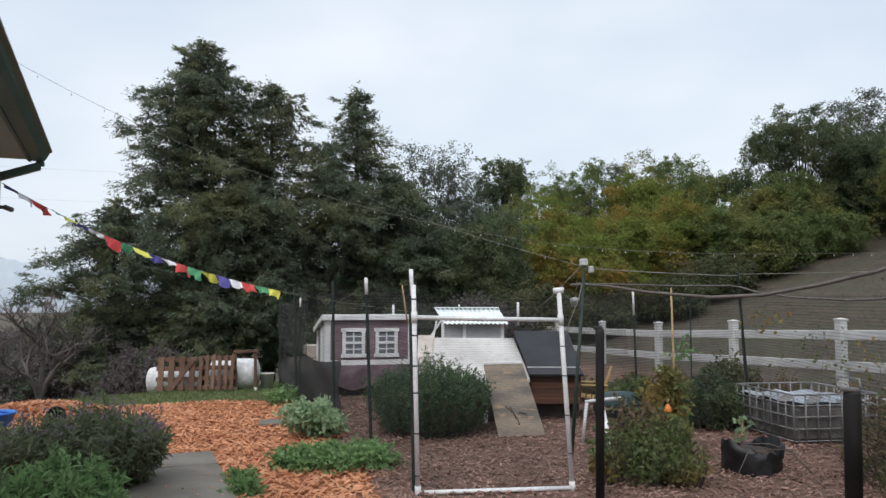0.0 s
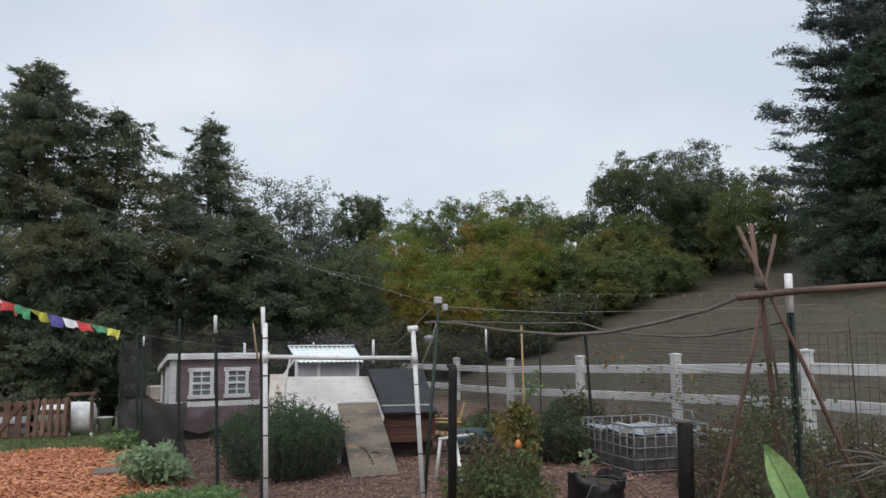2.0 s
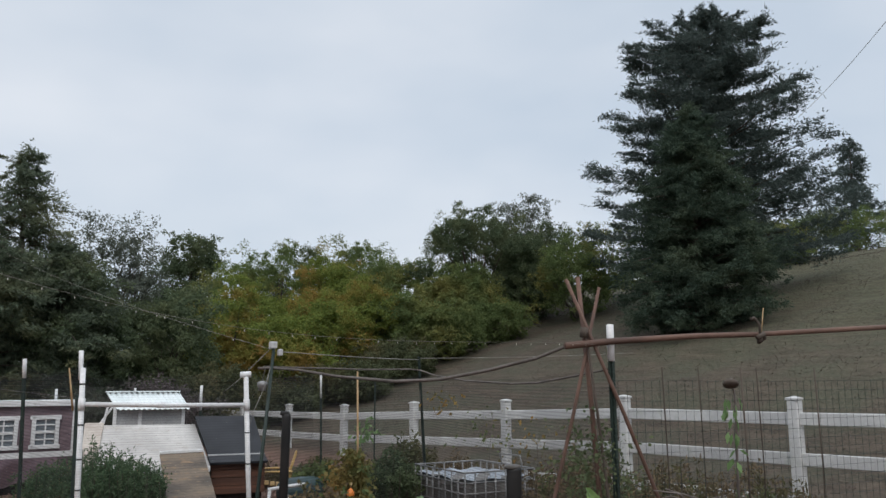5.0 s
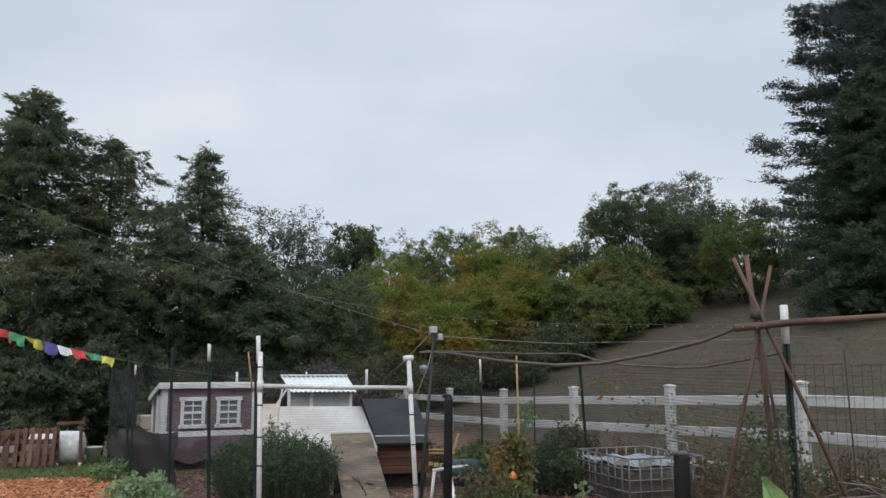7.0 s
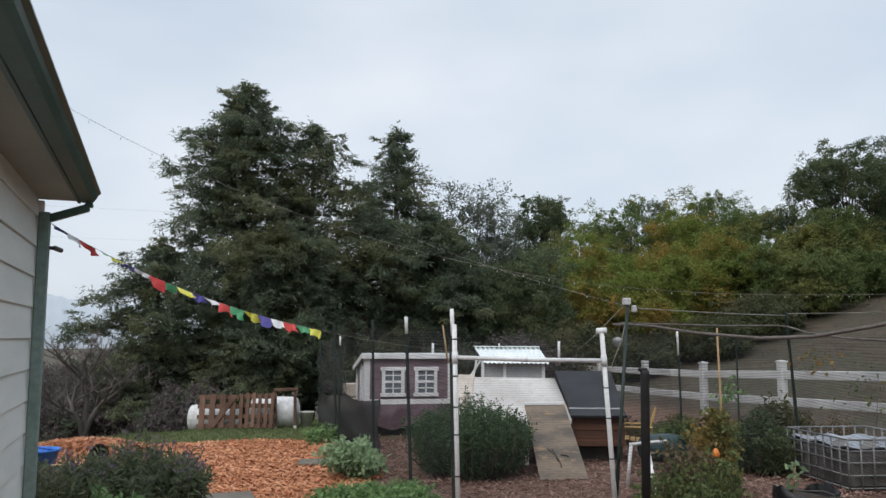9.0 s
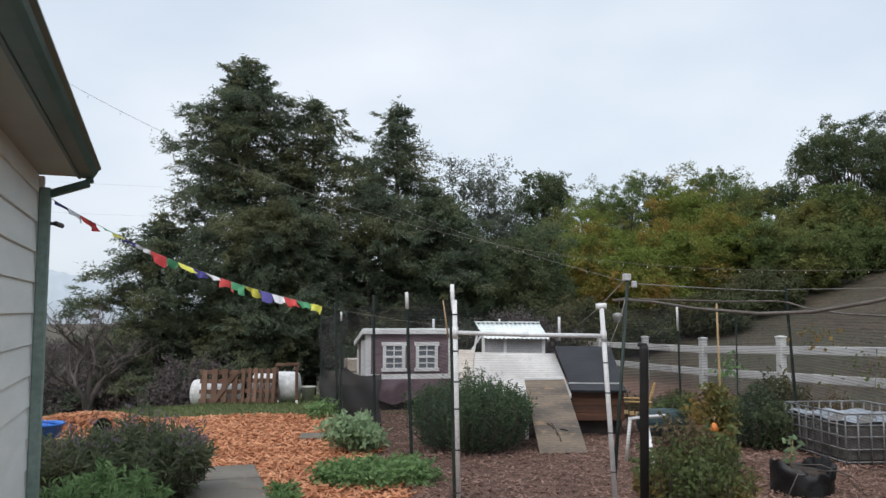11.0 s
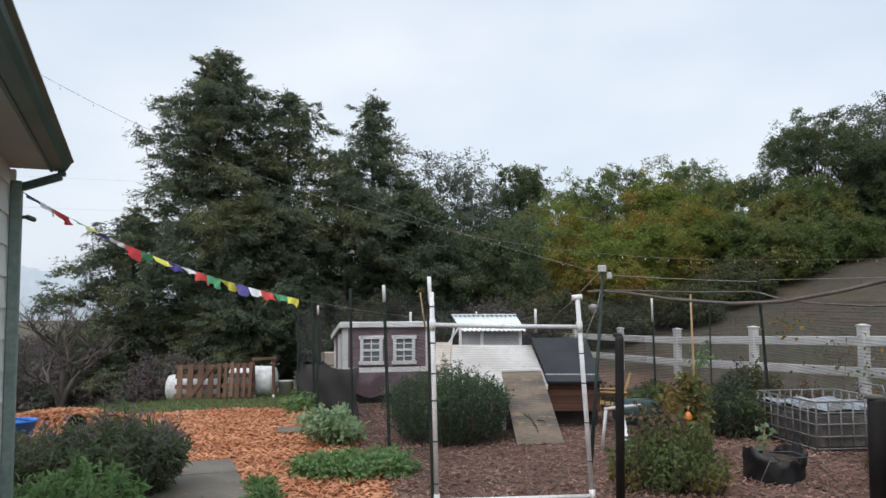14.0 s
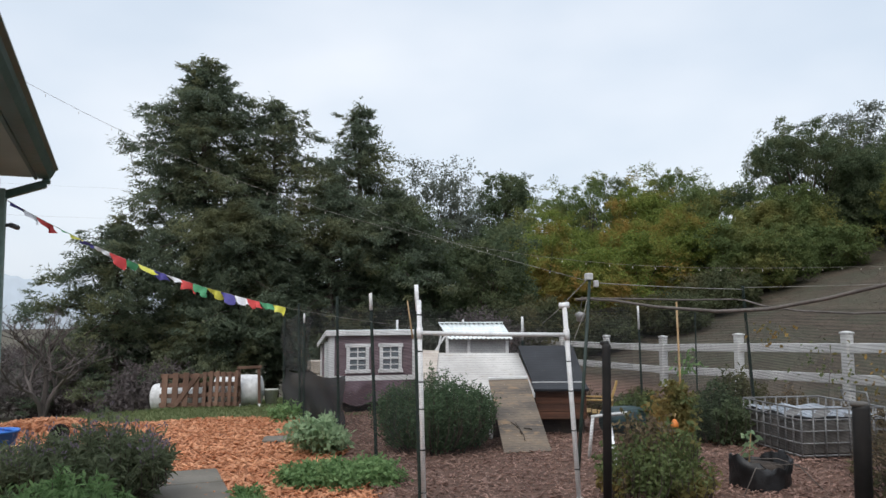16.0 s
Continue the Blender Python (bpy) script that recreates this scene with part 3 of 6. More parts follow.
# brush and a bare fruit tree where the land falls away
bare_tree("bare_tree", "leafless grey fruit tree beyond the lawn", -7.75, 15.4, 5.2, 11, spread=1.4, depth=7, bark=BARK_PALE)
for k, (x, y, H, R) in enumerate([(-12.5, 21, 1.1, 1.8), (-10.2, 21.5, 1.2, 1.6), (-15, 24, 1.3, 2.0), (-13.5, 29, 1.8, 2.4), (-18, 30, 2.0, 2.6), (-21, 34, 2.4, 3.0), (-11.5, 26, 1.6, 2.0), (-16.5, 26.5, 1.6, 2.0), (-0.6, 20.5, 1.6, 1.4), (0.9, 20.5, 1.7, 1.4), (-7.0, 19.0, 0.8, 1.1), (-11.6, 19.0, 0.8, 1.4), (-13.5, 20.0, 1.0, 1.5), (-9.6, 19.8, 0.9, 1.3), (-17.5, 27, 1.9, 2.2), (-15.0, 22, 1.4, 1.8), (-18.5, 25, 1.8, 2.2), (-12.0, 23.5, 1.5, 1.8), (-14.2, 25.5, 1.7, 2.0)]):
    broadleaf("bush", "dull brown green brush beyond the lawn", x, y, H, R, 120 + k, BRUSH, z0=0.05, clumps=55, per=150, leaf=0.10, width=0.022, clump=0.45, category="bush", trunk=False, bark=BARK_PALE)


for k, (x, y) in enumerate([(-25, 42), (-31, 45), (-20, 46), (-28, 38), (-36, 42), (-15, 44)]):
    broadleaf("bush", "dull distant scrub trees below the lawn", x, y, 2.9, 4.2, 140 + k, BRUSH, z0=0.05, clumps=60, per=150, leaf=0.2, width=0.06, clump=0.9, category="bush", trunk=False, bark=BARK_PALE)


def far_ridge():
    """A wooded ridge a long way off, its mist painted in as pale colour."""
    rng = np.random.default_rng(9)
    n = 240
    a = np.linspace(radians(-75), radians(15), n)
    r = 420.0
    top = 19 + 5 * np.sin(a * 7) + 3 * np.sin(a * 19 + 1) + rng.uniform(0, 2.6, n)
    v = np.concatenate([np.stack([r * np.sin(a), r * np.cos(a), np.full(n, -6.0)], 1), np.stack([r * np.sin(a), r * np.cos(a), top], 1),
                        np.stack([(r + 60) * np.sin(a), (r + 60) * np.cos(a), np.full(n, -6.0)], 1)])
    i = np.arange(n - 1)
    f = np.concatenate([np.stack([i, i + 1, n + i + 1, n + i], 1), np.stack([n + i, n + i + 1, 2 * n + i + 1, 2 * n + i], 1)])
    ob = part("far_ridge", np_mesh("far_ridge", v, f), surf("ridge with painted haze", (0.50, 0.56, 0.62), (0.58, 0.63, 0.68), 0.02, 0.2, 1.0, 0, fine_dark=0.93), None)
    tagged(ob, "distant wooded ridge with mist painted in as pale blue grey", "hill", kind="structure")


far_ridge()

# ---- materials of built things ----
WHITE_VINYL = surf("white vinyl", (0.50, 0.50, 0.50), (0.61, 0.61, 0.60), 1.5, 25, 0.5, 0.05, fine_dark=0.88, island=0.06, spots=(0.45, 0.46, 0.42))
PVC = surf("white pvc pipe", (0.72, 0.72, 0.72), (0.82, 0.82, 0.82), 4, 30, 0.35, 0.05, fine_dark=0.85)
TAPE = surf("dark cable tie", (0.05, 0.05, 0.05), (0.10, 0.10, 0.10), 9, 60, 0.6, 0.1)
WHITE_PAINT = surf("white trim paint", (0.68, 0.68, 0.68), (0.8, 0.8, 0.8), 3, 30, 0.6, 0.08, fine_dark=0.85)
MAUVE = surf("mauve painted boards", (0.17, 0.118, 0.135), (0.245, 0.18, 0.20), 2.5, 30, 0.7, 0.25, stretch=(1, 1, 4), island=0.08)
MAUVE_TARP = surf("faded mauve tarp", (0.085, 0.05, 0.06), (0.22, 0.16, 0.19), 2.2, 14, 0.6, 0.4)
# near-black boards; the same colour stands for shade in the nest box's gap
DARK_BOARDS_SHADE = surf("dark weathered boards and gap shade", (0.03, 0.024, 0.022), (0.06, 0.045, 0.038), 4, 30, 0.85, 0.3, island=0.12)
CORRUGATED = surf("white corrugated sheet", (0.44, 0.42, 0.40), (0.56, 0.54, 0.515), 1.6, 18, 0.5, 0.05, fine_dark=0.88, spots=(0.38, 0.35, 0.31))
CORR_BRIGHT = surf("pale blue white roofing", (0.70, 0.76, 0.76), (0.80, 0.85, 0.85), 2, 20, 0.4, 0.05, fine_dark=0.9)
TAN_BOARD = surf("tan board", (0.42, 0.36, 0.31), (0.52, 0.46, 0.40), 3, 25, 0.7, 0.15)
GREY_PANEL = surf("grey screen panel", (0.42, 0.42, 0.42), (0.54, 0.54, 0.54), 3, 40, 0.7, 0.1)
BLACK_BOARD = surf("black roofing felt", (0.016, 0.018, 0.022), (0.028, 0.03, 0.036), 2, 70, 0.75, 0.25)
REDWOOD = surf("stained red wood", (0.085, 0.038, 0.024), (0.18, 0.078, 0.045), 3, 45, 0.7, 0.3, stretch=(0.25, 1, 3), island=0.2)
PALLET = surf("pallet wood", (0.115, 0.062, 0.042), (0.20, 0.115, 0.08), 3, 40, 0.85, 0.35, stretch=(1, 1, 0.4), island=0.3)
PLY = surf("weathered plywood", (0.105, 0.092, 0.08), (0.215, 0.17, 0.13), 3.0, 35, 0.85, 0.3, stretch=(0.5, 1.6, 1.6), spots=(0.30, 0.20, 0.12))
YELLOW_WOOD = surf("yellow pine slats", (0.48, 0.30, 0.10), (0.60, 0.40, 0.16), 5, 40, 0.6, 0.2, island=0.15)
T_GREEN = surf("dark green steel post", (0.014, 0.027, 0.022), (0.026, 0.043, 0.035), 5, 40, 0.55, 0.15)
BLACK_POST = surf("black wrapped post", (0.010, 0.010, 0.010), (0.022, 0.020, 0.019), 4, 40, 0.7, 0.25)
POLE_WOOD = surf("reddish brown peeled pole", (0.085, 0.048, 0.036), (0.165, 0.092, 0.066), 3, 40, 0.65, 0.35, stretch=(0.4, 0.4, 0.4))
BRANCH = surf("grey brown branch", (0.10, 0.085, 0.075), (0.17, 0.145, 0.13), 5, 45, 0.8, 0.35)
BAMBOO = surf("bamboo cane", (0.36, 0.23, 0.11), (0.46, 0.32, 0.17), 5, 40, 0.55, 0.1)
GALV = surf("galvanised tube", (0.19, 0.19, 0.19), (0.30, 0.30, 0.30), 5, 40, 0.5, 0.1, metal=0.3)
TANK_GREY = surf("dirty grey tank plastic", (0.10, 0.092, 0.085), (0.19, 0.18, 0.17), 4, 20, 0.6, 0.1, spots=(0.07, 0.06, 0.05), stretch=(1, 1, 0.4))
LINER = surf("clear plastic liner", (0.22, 0.25, 0.29), (0.42, 0.46, 0.51), 6, 14, 0.3, 0.6)
WHITE_DRUM = surf("scuffed white plastic", (0.62, 0.62, 0.62), (0.74, 0.74, 0.74), 3, 16, 0.5, 0.15, fine_dark=0.7)
GREEN_DRUM = surf("dark teal plastic", (0.025, 0.05, 0.055), (0.04, 0.075, 0.08), 3, 20, 0.4, 0.1)
BLACK_BAG = surf("black plastic grow bag", (0.012, 0.012, 0.013), (0.025, 0.025, 0.027), 5, 30, 0.5, 0.5)
SOIL = surf("dark potting soil", (0.03, 0.022, 0.017), (0.06, 0.045, 0.035), 12, 60, 0.95, 0.6)
BLUE_TUB = surf("blue plastic", (0.02, 0.13, 0.5), (0.03, 0.18, 0.6), 4, 20, 0.4, 0.05)
CONCRETE = surf("damp concrete", (0.12, 0.105, 0.082), (0.185, 0.165, 0.135), 2.0, 50, 0.6, 0.25, spots=(0.085, 0.078, 0.062))
SIDING = surf("pale beige siding", (0.64, 0.68, 0.655), (0.71, 0.745, 0.715), 1.2, 30, 0.6, 0.06, stretch=(1, 1, 5), fine_dark=0.94)
# about half as bright as the siding
SOFFIT = surf("darker beige soffit", (0.30, 0.33, 0.285), (0.36, 0.39, 0.34), 1.5, 30, 0.65, 0.05, fine_dark=0.92)
GUTTER = surf("dark green gutter metal", (0.04, 0.085, 0.066), (0.062, 0.115, 0.092), 2, 30, 0.4, 0.05)
SPOUT = surf("grey green downspout", (0.17, 0.25, 0.22), (0.23, 0.31, 0.28), 2, 30, 0.45, 0.05)
ROOFING = surf("green roofing", (0.05, 0.07, 0.06), (0.08, 0.10, 0.09), 3, 40, 0.7, 0.2)
STRING = surf("pale cord", (0.22, 0.205, 0.18), (0.30, 0.285, 0.26), 5, 40, 0.7, 0)
CABLE = surf("dark cable", (0.045, 0.04, 0.035), (0.08, 0.07, 0.06), 5, 40, 0.6, 0)
BULB = surf("small clear bulb", (0.6, 0.57, 0.5), (0.75, 0.72, 0.66), 5, 40, 0.2, 0)
FLAGS = [surf(n + " flag cloth", a, b, 6, 50, 0.85, 0.15, fine_dark=0.85) for n, a, b in (
    ("blue", (0.08, 0.07, 0.28), (0.13, 0.12, 0.38)), ("white", (0.62, 0.62, 0.64), (0.74, 0.74, 0.76)), ("red", (0.50, 0.05, 0.05), (0.64, 0.09, 0.08)),
    ("green", (0.06, 0.26, 0.12), (0.10, 0.34, 0.17)), ("yellow", (0.58, 0.55, 0.06), (0.70, 0.68, 0.14)))]
SQUASH = surf("orange squash skin", (0.65, 0.16, 0.03), (0.75, 0.25, 0.05), 8, 40, 0.45, 0.1)
BIG_LEAF = surf("broad pale green leaf", (0.20, 0.36, 0.12), (0.30, 0.47, 0.18), 5, 40, 0.5, 0.2)
DRY = leafy("dry brown stalks", (0.10, 0.075, 0.05), (0.22, 0.165, 0.10), (0.08, 0.10, 0.04), 2.0)
PURPLE = leafy("lavender flower heads", (0.13, 0.105, 0.13), (0.22, 0.185, 0.22))
GRASS = leafy("lawn blades", (0.100, 0.133, 0.056), (0.180, 0.199, 0.095))
HILL_GRASS = leafy("dry hill grass", (0.070, 0.053, 0.046), (0.155, 0.119, 0.101), (0.085, 0.087, 0.060), 0.3)
CHIP_O = surf("orange wood chips", (0.43, 0.175, 0.085), (0.58, 0.28, 0.15), 2.0, 60, 0.85, 0.2, island=0.35)
CHIP_B = surf("brown bark chips", (0.165, 0.096, 0.077), (0.29, 0.182, 0.147), 2.0, 60, 0.9, 0.2, island=0.75)


def glass_pane():
    m, n, l, out = nodes_of("window glass")
    p = n.new("ShaderNodeBsdfPrincipled")
    p.inputs["Base Color"].default_value = (0.16, 0.18, 0.20, 1)
    p.inputs["Roughness"].default_value = 0.12
    l.new(p.outputs[0], out.inputs["Surface"])
    return m


PANE = glass_pane()


def net_material(name, open_share, scale, colour):
    """Fine woven netting: dark strands, the rest open."""
    m, n, l, out = nodes_of(name)
    geo = n.new("ShaderNodeNewGeometry")
    sep = n.new("ShaderNodeSeparateXYZ")
    l.new(geo.outputs["Position"], sep.inputs[0])
    sc = n.new("ShaderNodeMath")
    sc.operation = "MULTIPLY"
    sc.inputs[1].default_value = scale
    l.new(sep.outputs["Z"], sc.inputs[0])
    sn = n.new("ShaderNodeMath")
    sn.operation = "SINE"
    l.new(sc.outputs[0], sn.inputs[0])
    k = noise_at(n, l, geo.outputs["Position"], 2.0)
    md = n.new("ShaderNodeMath")
    md.operation = "MULTIPLY"
    l.new(remap(n, l, sn.outputs[0], -0.2, 0.9, 1.0, open_share * 0.86), md.inputs[0])
    l.new(remap(n, l, k, 0.3, 0.7, min(1.0, open_share * 1.08), open_share * 0.9), md.inputs[1])
    d = n.new("ShaderNodeBsdfPrincipled")
    d.inputs["Base Color"].default_value, d.inputs["Roughness"].default_value = col(colour), 0.8
    tr = n.new("ShaderNodeBsdfTransparent")
    ms = n.new("ShaderNodeMixShader")
    l.new(md.outputs[0], ms.inputs[0])
    l.new(d.outputs[0], ms.inputs[1])
    l.new(tr.outputs[0], ms.inputs[2])
    l.new(ms.outputs[0], out.inputs["Surface"])
    return m


NET = net_material("black bird netting", 0.90, 210, (0.02, 0.02, 0.022))
NET_FINE = net_material("fine black mesh", 1.03, 320, (0.03, 0.03, 0.032))
SHADE = net_material("black shade cloth", 0.12, 300, (0.020, 0.020, 0.021))
SHADE_THIN = net_material("thin black shade cloth", 0.58, 300, (0.022, 0.022, 0.023))


def sheet(a, b, c, d, nu, nv, wave=0.0, pitch=0.0, thick=0.0):
    """A sheet over the corners a, b (top edge) and d, c (bottom edge); wave and pitch give it corrugation along its width."""
    mb = MB()
    a, b, c, d = (Vector(p) for p in (a, b, c, d))
    nrm = (b - a).cross(d - a).normalized()
    if nrm.z < 0:
        nrm = -nrm
    w = (b - a).length
    rows = []
    for side in ((0, 1) if thick else (0,)):
        for j in range(nv + 1):
            for i in range(nu + 1):
                u, v = i / nu, j / nv
                p = a.lerp(b, u).lerp(d.lerp(c, u), v)
                rows.append(p + nrm * ((wave * math.sin(2 * math.pi * u * w / pitch) if wave else 0) - side * thick))
    k, fs = (nu + 1) * (nv + 1), []
    for j in range(nv):
        for i in range(nu):
            q = j * (nu + 1) + i
            fs.append((q, q + 1, q + nu + 2, q + nu + 1))
            if thick:
                fs.append((k + q, k + q + nu + 1, k + q + nu + 2, k + q + 1))
    if thick:
        for i in range(nu):
            fs += [(i, k + i, k + i + 1, i + 1), (nv * (nu + 1) + i, nv * (nu + 1) + i + 1, k + nv * (nu + 1) + i + 1, k + nv * (nu + 1) + i)]
        for j in range(nv):
            q, r = j * (nu + 1), j * (nu + 1) + nu
            fs += [(q, q + nu + 1, k + q + nu + 1, k + q), (r, k + r, k + r + nu + 1, r + nu + 1)]
    return mb.add(rows, fs, bool(wave))


# ---- house corner ----
def house():
    w = Vector((-0.385, 0.923, 0))          # along the wall, away from the yard's near end
    o = Vector((0.923, 0.385, 0))           # out of the wall
    corner = Vector((-2.925, 5.06, 0))
    t = thing("house", "single-storey house corner with pale lap siding and green gutter", "house", at=corner)
    wall = MB()
    end, ht = corner - w * 9.0, 2.6
    wall.beam(corner - o * 0.12 - w * 0.01 + Vector((0, 0, ht / 2)), end - o * 0.12 + Vector((0, 0, ht / 2)), 0.2, ht)
    wall.beam(corner - o * 0.22 - w * 0.10 + Vector((0, 0, ht / 2)), corner - o * 7 - w * 0.10 + Vector((0, 0, ht / 2)), 0.2, ht)
    wo = part("wall", wall, SIDING, t)
    n = 13
    for i in range(n):
        z = 0.03 + i * 0.198
        mb = MB()
        m = Matrix((o, w, Vector((0, 0, 1)))).transposed().to_4x4()
        m.translation = corner - w * 4.5 + Vector((0, 0, z + 0.09))
        mb.mbox(m @ pose(-0.005, 0, 0, 0, -4.5, 0), 0.014, 9.0, 0.206, 0.002)
        part("siding_board", mb, SIDING, wo)
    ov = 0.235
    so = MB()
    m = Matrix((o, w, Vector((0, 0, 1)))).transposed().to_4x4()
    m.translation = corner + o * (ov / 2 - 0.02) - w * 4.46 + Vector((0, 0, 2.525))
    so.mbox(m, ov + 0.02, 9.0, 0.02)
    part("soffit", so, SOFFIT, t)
    fa = MB()
    m = m.copy()
    m.translation = corner + o * (ov + 0.005) - w * 4.46 + Vector((0, 0, 2.60))
    fa.mbox(m, 0.022, 9.06, 0.19, 0.003)
    part("fascia", fa, GUTTER, t)
    # gutter: a trough with a rolled lip and a closed end
    prof = [(0.0, 0.0), (0.07, 0.0), (0.09, 0.03), (0.098, 0.055), (0.118, 0.066), (0.116, 0.08), (0.098, 0.076), (0.082, 0.04), (0.064, 0.014), (0.0, 0.014)]
    gu = MB()
    base = corner + o * (ov + 0.02) + Vector((0, 0, 2.51))
    vs = [base + w * s + o * x + Vector((0, 0, z)) for s in (0.06, -9.0) for x, z in prof]
    k = len(prof)
    gu.add(vs, [(i, (i + 1) % k, k + (i + 1) % k, k + i) for i in range(k)])
    gu.add([base + w * 0.06 + o * x + Vector((0, 0, z)) for x, z in ((0, 0), (0.07, 0), (0.09, 0.03), (0.116, 0.08), (0, 0.08))], [(0, 1, 2, 3, 4)])
    part("gutter", gu, GUTTER, t, "dark green metal gutter with rolled lip")
    rf = MB()
    p0 = corner + o * (ov + 0.05) + w * 0.04 + Vector((0, 0, 2.68))
    p1 = p0 - w * 9.2
    up = -o * 5 + Vector((0, 0, 1.9))
    rf.add([p0, p1, p1 + up, p0 + up] + [q - Vector((0, 0, 0.05)) for q in (p0, p1, p1 + up, p0 + up)],
           [(0, 1, 2, 3), (7, 6, 5, 4), (0, 3, 7, 4), (0, 4, 5, 1), (1, 5, 6, 2), (2, 6, 7, 3)])
    part("roof", rf, ROOFING, t)
    ds = MB()
    a = base + o * 0.05 + w * 0.03 + Vector((0, 0, -0.005))
    b = a - Vector((0, 0, 0.03))
    c = corner + o * 0.045 + w * 0.0 + Vector((0, 0, 2.375))
    for p, q in ((a, b), (b, c)):
        ds.beam(p, q, 0.05, 0.06, 0.006, up=(0.385, -0.923, 0))
    part("gutter_elbow", ds, GUTTER, t)
    dn = MB().beam(c + Vector((0, 0, 0.05)), Vector((c.x, c.y, 0.03)), 0.072, 0.06, 0.008, up=w)
    part("downspout", dn, SPOUT, t, "grey green square downspout")
    cb = MB().beam(corner + o * 0.012 + w * 0.012 + Vector((0, 0, 0.05)), corner + o * 0.012 + w * 0.012 + Vector((0, 0, 2.5)), 0.05, 0.06, 0.004, up=w)
    part("corner_board", cb, WHITE_PAINT, t)
    return corner, o, w


HC, HO, HW = house()


# ---- white vinyl fence ----
def fence():
    t = thing("vinyl_fence", "white three-rail vinyl fence along the foot of the hill", "fence", at=(5.06, 13.86, 0))
    pts = []
    for k in range(-4, 8):
        off = (0, 0, 0, 0, 0.03, 0.05, 0.03, 0.105, 0.14, 0.14, 0.14, 0.14)[k + 4]
        x, y = 4.378 + k * 0.6858 - 0.281 * off, 16.198 - k * 2.3416 + 0.96 * off
        pts.append((x, y, (0.93, 0.99, 1.04, 1.08, 1.125, 1.225, 1.31, 1.405, 1.42, 1.45, 1.48, 1.5)[k + 4]))
    ang = math.degrees(math.atan2(0.6858, 2.3416))
    for i, (x, y, z) in enumerate(pts):
        mb = MB()
        g = h1(x, y)
        mb.box(x, y, (z + g - 0.1) / 2 - 0.01, 0.127, 0.127, z - g + 0.1 - 0.02, 0.01, rz=ang + (i % 3 - 1) * 1.0)
        po = part("post", mb, WHITE_VINYL, t)
        cp = MB()
        m = pose(x, y, z - 0.02, rz=ang)
        vs = [m @ Vector(q) for q in ((-.072, -.072, 0), (.072, -.072, 0), (.072, .072, 0), (-.072, .072, 0), (-.072, -.072, .022), (.072, -.072, .022), (.072, .072, .022), (-.072, .072, .022), (0, 0, 0.045))]
        cp.add(vs, [(3, 2, 1, 0), (0, 1, 5, 4), (1, 2, 6, 5), (2, 3, 7, 6), (3, 0, 4, 7), (4, 5, 8), (5, 6, 8), (6, 7, 8), (7, 4, 8)])
        part("post_cap", cp, WHITE_VINYL, po)
        if i:
            a, b = Vector(pts[i - 1]), Vector(pts[i])
            for dz in (0.228, 0.67, 1.15):
                mb = MB().beam(a - Vector((0, 0, dz)), b - Vector((0, 0, dz)), 0.042, 0.14, 0.008)
                part("rail", mb, WHITE_VINYL, t)


fence()


# ---- posts ----
def t_post(x, y, top, tip=0.0, foot=None, label="dark green steel garden post", r=0.018):
    fx, fy = foot or (x, y)
    t = thing("garden_post", label, "post", "garden posts", at=(fx, fy, 0))
    a, b = Vector((fx, fy, -0.05)), Vector((x, y, top))
    d = (b - a).normalized()
    body = MB().beam(a, b - d * tip, r * 2, r * 0.5, 0.002, up=(0, 1, 0))
    body.beam(a, b - d * tip, r * 0.5, r * 1.8, 0.002, up=(0, 1, 0))
    n = int(top / 0.055)
    for i in range(1, n):
        q = a.lerp(b - d * tip, i / n)
        body.mbox(pose(q.x, q.y - r * 0.5, q.z), r * 0.9, r * 0.9, 0.016, 0.002)
    part("shaft", body, T_GREEN, t)
    if tip:
        part("tip", MB().tube([b - d * (tip + 0.02), b - d * 0.004, b], [r * 1.05, r * 1.05, r * 0.8], 8), PVC, t, "white plastic tip")
    return t


t_post(-0.86, 8.9, 1.84, 0.17, (-0.79, 8.9), "dark green steel post with a white tip")
t_post(-1.45, 10.5, 1.84, 0, (-1.42, 10.5))
t_post(-2.37, 12.75, 1.78, 0, (-2.33, 12.75))
t_post(-2.70, 13.3, 1.55, 0)
t_post(-0.27, 6.74, 1.52, 0, (-0.235, 6.72), "black steel post tied to the pipe gate", 0.02)
t_post(2.62, 11.0, 1.70, 0.30, (2.66, 11.0), "slim green post with a white sleeve", 0.014)
t_post(3.66, 9.9, 1.93, 0, (3.86, 10.1), "dark green steel post holding wires")
t_post(3.355, 5.0, 2.03, 0.25, (3.37, 5.0), "dark green steel post with a white tip", 0.026)
t_post(1.22, 13.0, 1.55, 0.36, (1.22, 13.0), "post with a white sleeve behind the coops", 0.02)
t_post(-0.87, 14.0, 1.5, 0.2, None, "post with a white sleeve behind the coops", 0.02)
t_post(3.9, 12.6, 1.60, 0, None, "thin dark upright garden stake", 0.012)
t_post(-2.18, 12.2, 1.62, 0.12, None, "dark green steel post with a white tip", 0.014)


